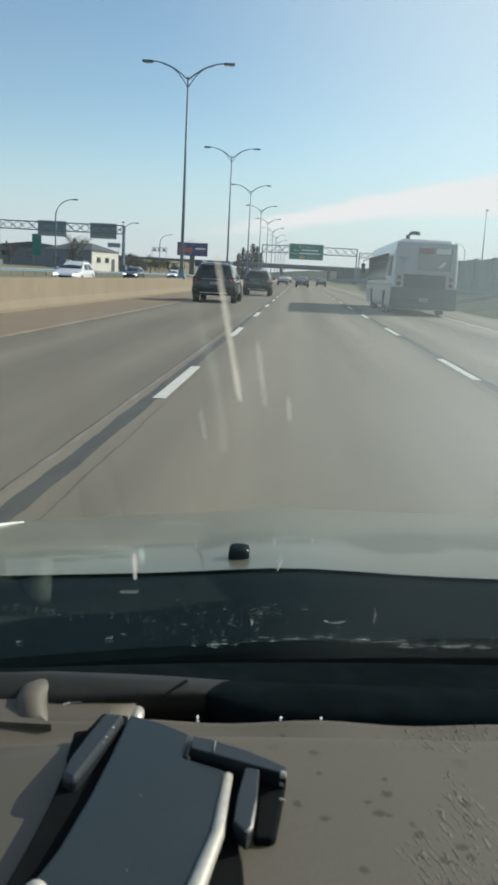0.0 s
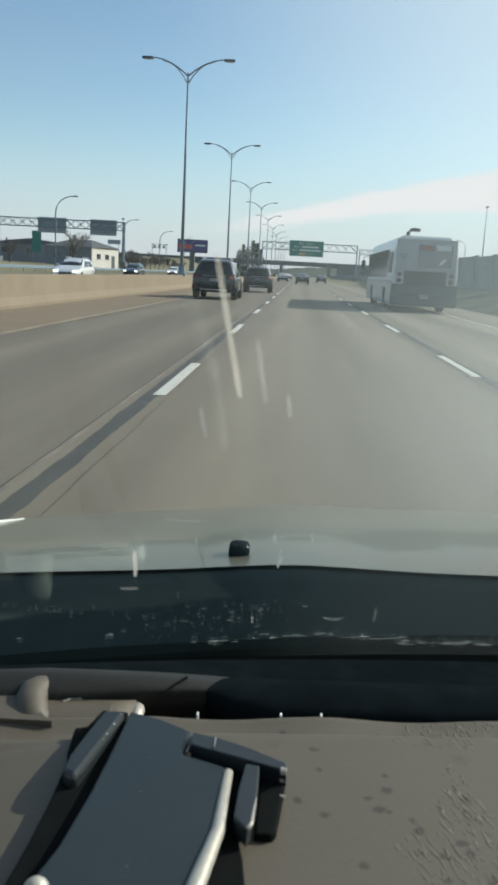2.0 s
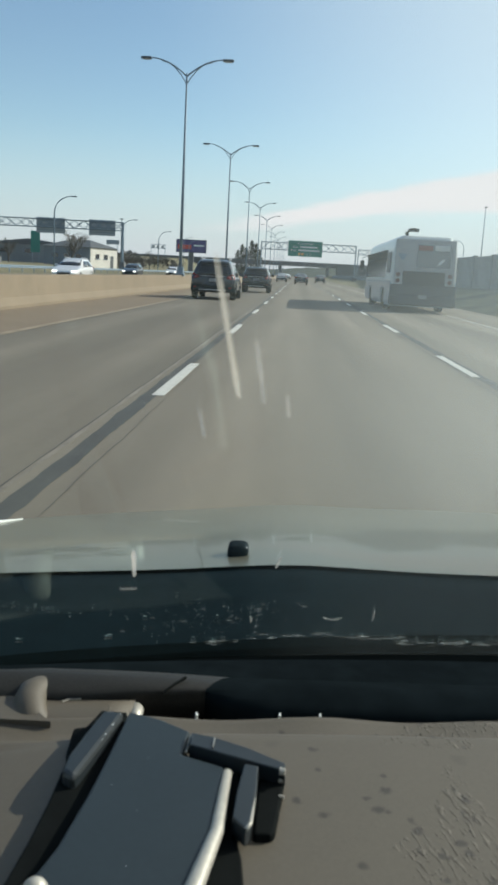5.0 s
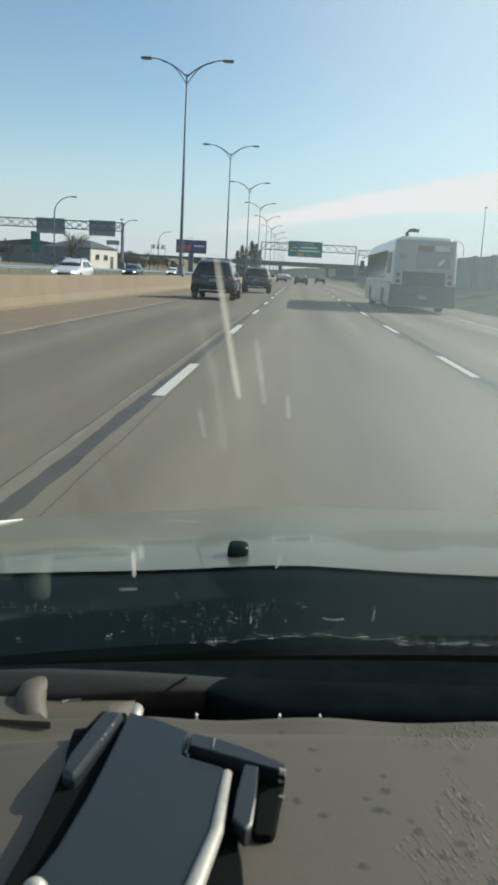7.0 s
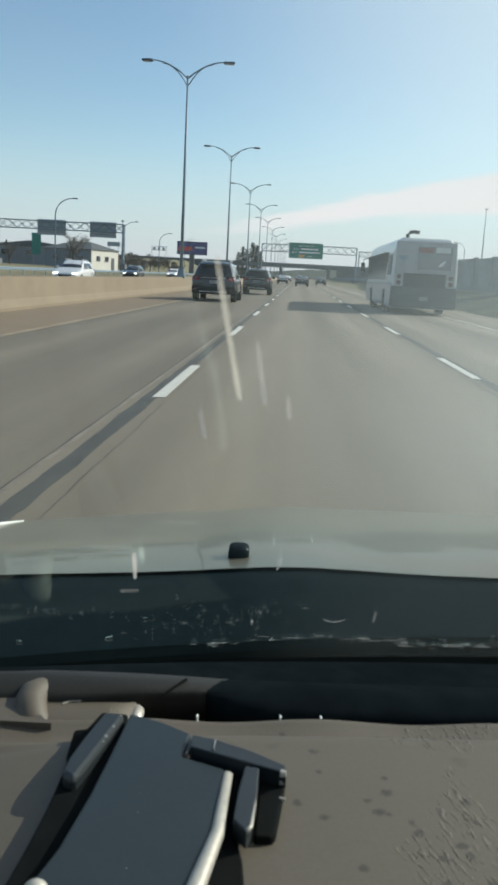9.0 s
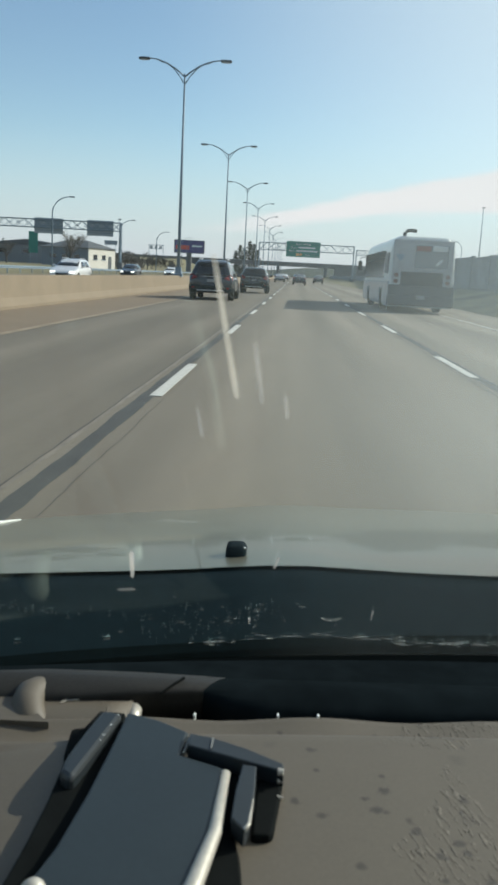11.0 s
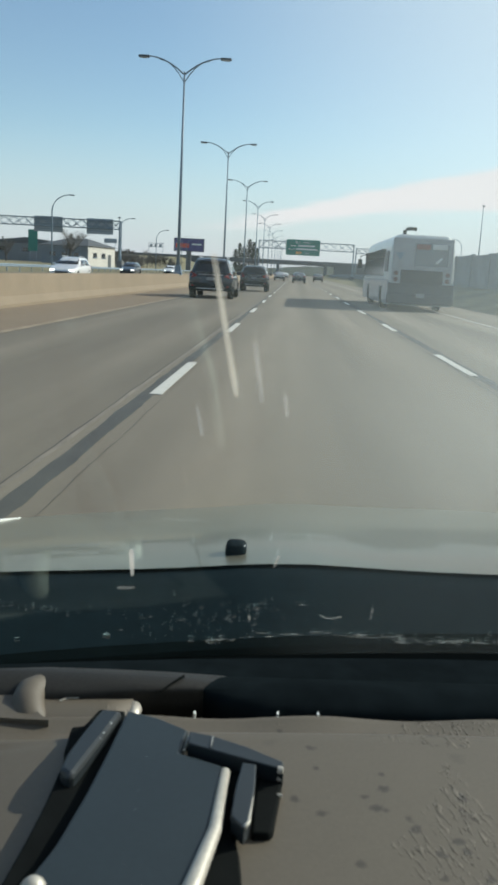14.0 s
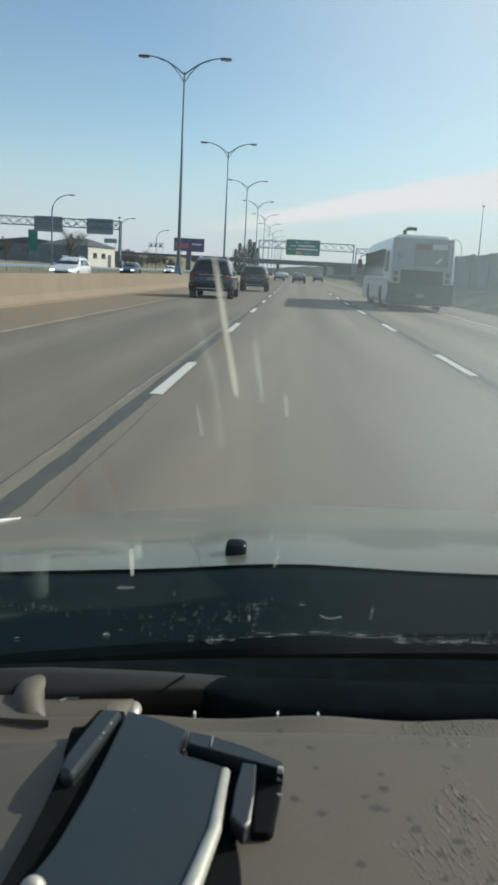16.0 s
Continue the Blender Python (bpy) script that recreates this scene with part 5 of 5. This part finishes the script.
part("dashboard", loft([[(x, pad_edge(x) + a, 0.96 + z + pad_wave(x, a) + pad_fall(x, a)) for a, z in pad_prof] for x in span(-0.76, 0.76, 121)]), "dash", car, "brown-grey grained dashboard pad with drip stains", smooth=True)
part("defroster_panel", loft([[(x, y - 0.2 * x * x, z) for y, z in ((0.40, 0.925), (0.62, 0.918), (0.62, 0.85), (0.40, 0.85))] for x in span(-0.76, 0.76, 31)]), "defrost_and_shade", car, "black defroster panel under the glass")
ridge_prof = ((-0.015, -0.02), (-0.016, 0.002), (-0.010, 0.0065), (-0.006, 0.009), (0.0, 0.0112), (0.006, 0.0125), (0.012, 0.0122), (0.018, 0.010), (0.023, 0.006), (0.025, 0.002), (0.020, 0.0))


def ridge_row(x, grow=1.0, lean=0.0, near=None):
    """A section of the rolled ridge beyond the pad; its far flank widens towards the middle of the car. lean: skews the section's end."""
    near = near if near is not None else -0.012 + 0.0115 * max(0.0, min(1.0, (x + 0.53) / 0.11))
    low = 1 - 0.22 * max(0.0, min(1.0, (x + 0.50) / 0.076)) ** 2
    deep = max(-0.010, min(0.014, (x + 0.53) * 0.25))
    row = []
    for a, z in ridge_prof:
        a = max(a, near)
        far = max(0.0, a - 0.006) / 0.019
        row.append((x + lean * (a - 0.012), 0.462 + 0.0738 * (min(x, -0.2) + 0.42) + a * grow + deep * far, 0.949 + (z * low - 0.5 * max(0.0, deep) * far) * grow))
    return row


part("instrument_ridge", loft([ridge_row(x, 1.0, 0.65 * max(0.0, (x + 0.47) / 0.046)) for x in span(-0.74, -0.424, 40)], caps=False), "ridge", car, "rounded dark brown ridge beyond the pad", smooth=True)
# the ridge goes on in black: shade as colour, its skewed joint the shadow edge
part("defroster_roll", loft([ridge_row(x, 0.985, 0.65 * max(0.0, 1 - (x + 0.424) / 0.1), -0.0005 - 0.016 * max(0.0, min(1.0, (x + 0.424) / 0.03))) for x in span(-0.424, 0.74, 60)], caps=False), "defrost_and_shade", car, "black stretch of the ridge, its shade put into the colour", smooth=True)
bm = bmesh.new()
tube(bm, [(-0.5200, 0.4225, 0.9410), (-0.5275, 0.4310, 0.9495), (-0.5310, 0.4400, 0.9525), (-0.5315, 0.4490, 0.9535), (-0.5285, 0.4575, 0.9520), (-0.5230, 0.4660, 0.9480)], 0.0098, 0.0090, 20)
part("instrument_rim", bm, "dash", car, "curved pale rim at the end of the step", smooth=True)
part("instrument_cover", loft([[(-0.74, y, 0.90), (-0.74, y, 0.935), (-0.56, y, 0.9545), (x, y, 0.9555), (x, y, 0.93)] for y, x in [(y, -0.538 + 13 * (y - 0.462) ** 2) for y in span(0.418, 0.474, 16)]]), "dash", car, "brown-grey cover beside the rim", smooth=False)
part("instrument_step", loft([[(x, pad_edge(x) - 0.01 + a, 0.936 + z) for a, z in ((0.0, 0.0), (0.0, 0.012), (0.008, 0.0165), (0.026, 0.0175), (0.031, 0.015), (0.032, 0.0))] for x in span(-0.74, -0.472, 18)]), "dash", car, "brown-grey step beside the ridge", smooth=True)
part("step_end", loft([[(-0.4725 + dx, pad_edge(-0.472) - 0.004 + (a - 0.012) * k + 0.012, 0.9485 + (z - 0.0) * k) for a, z in ((0.003, 0.0), (0.005, 0.0040), (0.018, 0.0048), (0.021, 0.0))] for dx, k in ((0.0, 1.0), (0.003, 0.96), (0.0052, 0.8), (0.0062, 0.5))]), "pale", car, "pale worn end of the step", smooth=True)
bm = bmesh.new()
tube(bm, [(-0.503, 0.4470, 0.9540), (-0.5095, 0.4455, 0.9540), (-0.513, 0.4425, 0.9538)], 0.0006, 0.0004, 6)
part("scuff", bm, "pale", car, "short pale scuff on the step")
bm = bmesh.new()
tube(bm, [(-0.4446, 0.4672, 0.9614), (-0.4505, 0.4602, 0.9602), (-0.4565, 0.4535, 0.9578)], 0.0009, 0.0007, 6)
part("seam", bm, "black", car, "short dark seam across the ridge")
# small pale bars added for the reflections on the vent slats
for x in (-0.4353, -0.3878, -0.3645):
    part("vent_pin", box(x - 0.0006, x + 0.0006, pad_edge(x) + 0.001, pad_edge(x) + 0.004, 0.944, 0.9526, 0.0003), "speck", car, "tiny pale bar standing in for a vent slat's reflection")

# marks on the glass
def on_glass(u, v, lift=0.0015):
    p = Vector(screen_pt(u, v))
    a = Vector(screen_pt(u + 0.01, v)) - p
    b = Vector(screen_pt(u, v + 0.01)) - p
    n = a.cross(b).normalized()
    if n.y > 0:
        n = -n
    return p + n * lift, a.normalized(), b.normalized()


def smear(ends, w0, w1, look_of="faint_streak"):
    """A thin tapering streak between points of the glass, on its inner face."""
    bm = bmesh.new()
    prev = None
    (u0, v0), (u1, v1) = ends
    for t in span(0, 1, 9):
        p, a, b = on_glass(u0 + (u1 - u0) * t, v0 + (v1 - v0) * t)
        w = (w0 + (w1 - w0) * t) * (0.75 + 0.5 * abs(noise.noise(Vector((t * 6, u0 * 50, 0))))) * (0.6 if t in (0, 1) else 1) * 1.15
        row = (bm.verts.new(p - a * w), bm.verts.new(p + a * w))
        if prev:
            bm.faces.new((prev[0], prev[1], row[1], row[0]))
        prev = row
    o = part("smear", bm, look_of, glass, "pale streak on the glass, in part painted reflection")
    o.visible_shadow = False
    return o


# among these are painted reflections of holder trim, step end and scuff
for mark in ((((-0.6016, 0.5825), (-0.5906, 0.5210)), 0.00030, 0.00060, "smear"), (((-0.5880, 0.5505), (-0.5819, 0.5180)), 0.00030, 0.0004),
                     (((-0.6036, 0.5146), (-0.601, 0.4946)), 0.0002, 0.0003),
                     (((-0.5749, 0.5229), (-0.572, 0.509)), 0.00025, 0.0003),
                     (((-0.6339, 0.3690), (-0.6363, 0.3200)), 0.0009, 0.0008), (((-0.5531, 0.3566), (-0.5532, 0.335)), 0.0004, 0.0003),
                     (((-0.6413, 0.2965), (-0.6416, 0.2900)), 0.0042, 0.0042, "grime"), (((-0.4657, 0.2261), (-0.4580, 0.1868)), 0.00016, 0.0001), (((-0.555, 0.205), (-0.554, 0.185)), 0.0002, 0.0002)):
    smear(*mark)


def arc(points, w):
    """A thin curved scratch through points of the glass."""
    bm = bmesh.new()
    tube(bm, [on_glass(u, v, 0.0004)[0] for u, v in points], w, w * 0.7, 5)
    o = part("scratch", bm, "faint_streak", glass, "fine pale scratch on the glass")
    o.visible_shadow = False


arc([(-0.4985, 0.1935), (-0.4935, 0.1870), (-0.4880, 0.1842), (-0.4815, 0.1905)], 0.00010)
arc([(-0.556, 0.1985), (-0.5545, 0.192), (-0.5535, 0.186)], 0.00012)

# dried drops: scattered specks, and flat ones where the wipers leave their dirt
rng = random.Random(21)
specks, film = bmesh.new(), bmesh.new()


def speck(bm, u, v, r, wide=1.0, tall=0.9):
    p, a, b = on_glass(u, v, 0.001)
    k = rng.uniform(0.6, 1.3)
    bm.faces.new([bm.verts.new(p + a * r * k * wide * math.cos(t) * rng.uniform(0.7, 1.2) + b * r * tall * math.sin(t) * rng.uniform(0.7, 1.4)) for t in span(0, 5.4, 7)])


def foot(u):
    """Height on the glass of the dirt that the wipers leave."""
    return 0.104 + 0.013 * math.sin((u + 0.56) * 26) - 0.03 * max(0.0, u + 0.42) / 0.1


for _ in range(34):
    speck(specks, rng.gauss(-0.556, 0.012), rng.gauss(0.222, 0.018), rng.uniform(0.0002, 0.0006))
for _ in range(46):
    speck(specks, rng.gauss(-0.604, 0.020), rng.gauss(0.180, 0.030), rng.uniform(0.0002, 0.0006), rng.choice((1.0, 1.0, 1.8, 2.6)), rng.choice((0.7, 1.0)))
for _ in range(34):
    u = rng.uniform(-0.742, -0.685)
    speck(specks, u, 0.262 - 0.75 * (u + 0.73) + rng.gauss(0, 0.006), rng.uniform(0.0002, 0.0005), 1.5, 1.2)
for _ in range(60):
    speck(specks, rng.gauss(-0.590, 0.030), rng.gauss(0.185, 0.036), rng.uniform(0.00018, 0.00034))
for _ in range(12):
    speck(specks, rng.uniform(-0.68, -0.60), rng.gauss(0.225, 0.012), rng.uniform(0.0003, 0.0006))
for _ in range(34):
    u = rng.uniform(-0.43, -0.30)
    speck(specks, u, foot(u) + abs(rng.gauss(0.006, 0.016)), rng.uniform(0.0003, 0.0007), rng.uniform(1.2, 4.0), 0.7)
for _ in range(9):
    u = rng.uniform(-0.60, -0.44)
    speck(specks, u, foot(u) + abs(rng.gauss(0.002, 0.012)), rng.uniform(0.0003, 0.0007), rng.uniform(1.2, 3.0), 0.8)
for u, v, r in ((-0.667, 0.135, 0.0016), (-0.7375, 0.1375, 0.0010), (-0.665, 0.140, 0.0009), (-0.578, 0.093, 0.0016), (-0.340, 0.078, 0.0016), (-0.365, 0.078, 0.0014)):
    speck(specks, u, v, r, 1.7, 1.2)
for _ in range(90):
    u = rng.uniform(-0.60, -0.30)
    speck(film, u, foot(u) + rng.gauss(0.006, 0.008), rng.uniform(0.0010, 0.0026), rng.uniform(1.0, 2.6), rng.uniform(0.8, 1.6))
for _ in range(26):
    speck(film, rng.gauss(-0.55, 0.03), rng.gauss(0.20, 0.03), rng.uniform(0.0008, 0.0018), 1.0, 1.2)
wet = part("water_specks", specks, "speck", glass, "pale dried water specks")
wet["kind"] = "stuff"
wet.visible_shadow = False
grime = part("grime_film", film, "grime", glass, "thin grey grime left by the wipers")
grime["kind"] = "stuff"
grime.visible_shadow = False


# ---- phone holder on the dashboard ----
holder = thing("phone_holder", "dark grey plastic phone holder with side clamps on the dashboard", "phone holder", m=MOUNT @ Matrix.Translation(EYE) @ Matrix.Scale(1.088, 4) @ Matrix.Translation((0, 0, -EYE[2])))
part("back_plate", prism([(-0.0623, 0.3732), (-0.0462, 0.3679), (-0.0309, 0.3587), (-0.0326, 0.3395), (-0.0146, 0.3325), (-0.013, 0.3306), (-0.0139, 0.3073), (-0.016, 0.2794), (-0.024, 0.2129), (-0.0825, 0.2073), (-0.0758, 0.2548), (-0.0712, 0.273), (-0.0670, 0.3063), (-0.0645, 0.3379)], 0.980, 0.990, 0.0014), "slab", holder, "dark blue-grey satin plate")
bm = bmesh.new()
tube(bm, [(-0.0119, 0.3285, 0.9892), (-0.0134, 0.2895, 0.9892), (-0.0187, 0.2591, 0.9892), (-0.0273, 0.2126, 0.9892)], 0.0021, 0.0042, 12)
part("edge_trim", bm, "pale", holder, "bright metal edge strip", smooth=True)
# side wall drawn wider in black, so that it includes the holder's shadow
part("side_wall", prism([(-0.0645, 0.3809), (-0.0775, 0.3813), (-0.0818, 0.3638), (-0.0837, 0.3373), (-0.0835, 0.3065), (-0.0845, 0.2812), (-0.0863, 0.2583), (-0.0905, 0.2118), (-0.0820, 0.2122), (-0.0690, 0.2613), (-0.0640, 0.2967), (-0.0600, 0.351)], 0.966, 0.985, 0.001), "black", holder, "black side wall widened to take in the holder's shadow")
part("clamp", prism([(-0.0742, 0.3719), (-0.0640, 0.3702), (-0.0668, 0.3554), (-0.0742, 0.3183), (-0.0757, 0.3147), (-0.0817, 0.3197), (-0.0815, 0.3322), (-0.0786, 0.3498)], 0.982, 0.991, 0.0022), "clamp", holder, "grey side clamp")
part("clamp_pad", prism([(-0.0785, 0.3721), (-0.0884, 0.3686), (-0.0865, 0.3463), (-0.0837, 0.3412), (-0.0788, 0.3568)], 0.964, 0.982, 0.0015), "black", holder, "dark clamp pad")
arm = part("arm", prism([(-0.0299, 0.3527), (-0.0193, 0.3502), (-0.0036, 0.3432), (0.0127, 0.3332), (0.013, 0.3273), (0.0005, 0.3317), (-0.0298, 0.3427)], 0.985, 0.993, 0.0006), "clamp", holder, "grey upper arm of the clamp")
for ends in (((-0.0299, 0.3552, 0.9906), (-0.0314, 0.3398, 0.9906)), ((-0.0192, 0.3488, 0.9932), (-0.0195, 0.3404, 0.9932))):
    bm = bmesh.new()
    tube(bm, ends, 0.0005, 0.0005, 6)
    part("lip", bm, "worn_lip", arm, "thin worn lip", smooth=True)
arm = part("arm", prism([(-0.0048, 0.3306), (0.0013, 0.3297), (0.0011, 0.3122), (-0.0006, 0.2908), (-0.0023, 0.2866), (-0.0077, 0.2938), (-0.0069, 0.3112)], 0.985, 0.993, 0.0006), "clamp", holder, "grey side arm of the clamp")
bm = bmesh.new()
tube(bm, [(0.0004, 0.3073, 0.9924), (-0.0006, 0.2911, 0.9924), (-0.0022, 0.2873, 0.9924)], 0.0004, 0.0011, 6)
part("lip", bm, "pale", arm, "bright worn corner", smooth=True)
part("arm_foot", prism([(0.0017, 0.3387), (0.0132, 0.3345), (0.0117, 0.3181), (0.0092, 0.2964), (0.0075, 0.2943), (0.0007, 0.294), (0.0006, 0.3003), (0.0014, 0.3228)], 0.979, 0.986, 0.0012), "black", holder, "black block right below the clamp arm")
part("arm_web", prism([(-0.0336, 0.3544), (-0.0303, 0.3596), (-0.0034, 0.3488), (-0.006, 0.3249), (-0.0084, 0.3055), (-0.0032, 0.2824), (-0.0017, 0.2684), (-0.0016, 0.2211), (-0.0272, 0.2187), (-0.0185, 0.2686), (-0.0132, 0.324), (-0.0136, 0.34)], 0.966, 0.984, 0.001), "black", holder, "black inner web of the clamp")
for y, z, r in ((0.3275, 0.9925, 0.0017), (0.3292, 0.9875, 0.0016), (0.3200, 0.9855, 0.0008)):
    bm = bmesh.new()
    tube(bm, [(0.0105, y, z), (0.0128, y - 0.0004, z)], r, r * 0.85, 10)
    part("screw", bm, "pale", holder, "bright screw end")
rng = random.Random(8)
dust = bmesh.new()
for k in range(10):
    if k < 4:
        x, y, z, r = -0.0655 - 0.0030 * k / 2 + rng.uniform(-0.0006, 0.0006), 0.366 - 0.0075 * k + rng.uniform(-0.002, 0.002), 0.9912, rng.uniform(0.0002, 0.0004)
    else:
        x, y, z, r = rng.uniform(-0.062, -0.022), rng.uniform(0.255, 0.35), 0.9902, rng.uniform(0.00008, 0.00018)
    dust.faces.new([dust.verts.new((x + r * math.cos(a) * rng.uniform(0.7, 1.3), y + 1.3 * r * math.sin(a) * rng.uniform(0.7, 1.3), z)) for a in span(0, 5.4, 7)])
part("dust", dust, "speck", holder, "pale dust specks")["kind"] = "stuff"
bm = bmesh.new()
bmesh.ops.create_uvsphere(bm, u_segments=16, v_segments=10, radius=0.0046, matrix=pose(-0.0730, 0.2515, 0.9890))
part("button", bm, "pale", holder, "small pale round button", smooth=True)
bm = bmesh.new()
tube(bm, [(-0.045, 0.255, 0.945), (-0.045, 0.27, 0.984)], 0.018, 0.014, 14)
part("stem", bm, "black", holder, "short black stem")
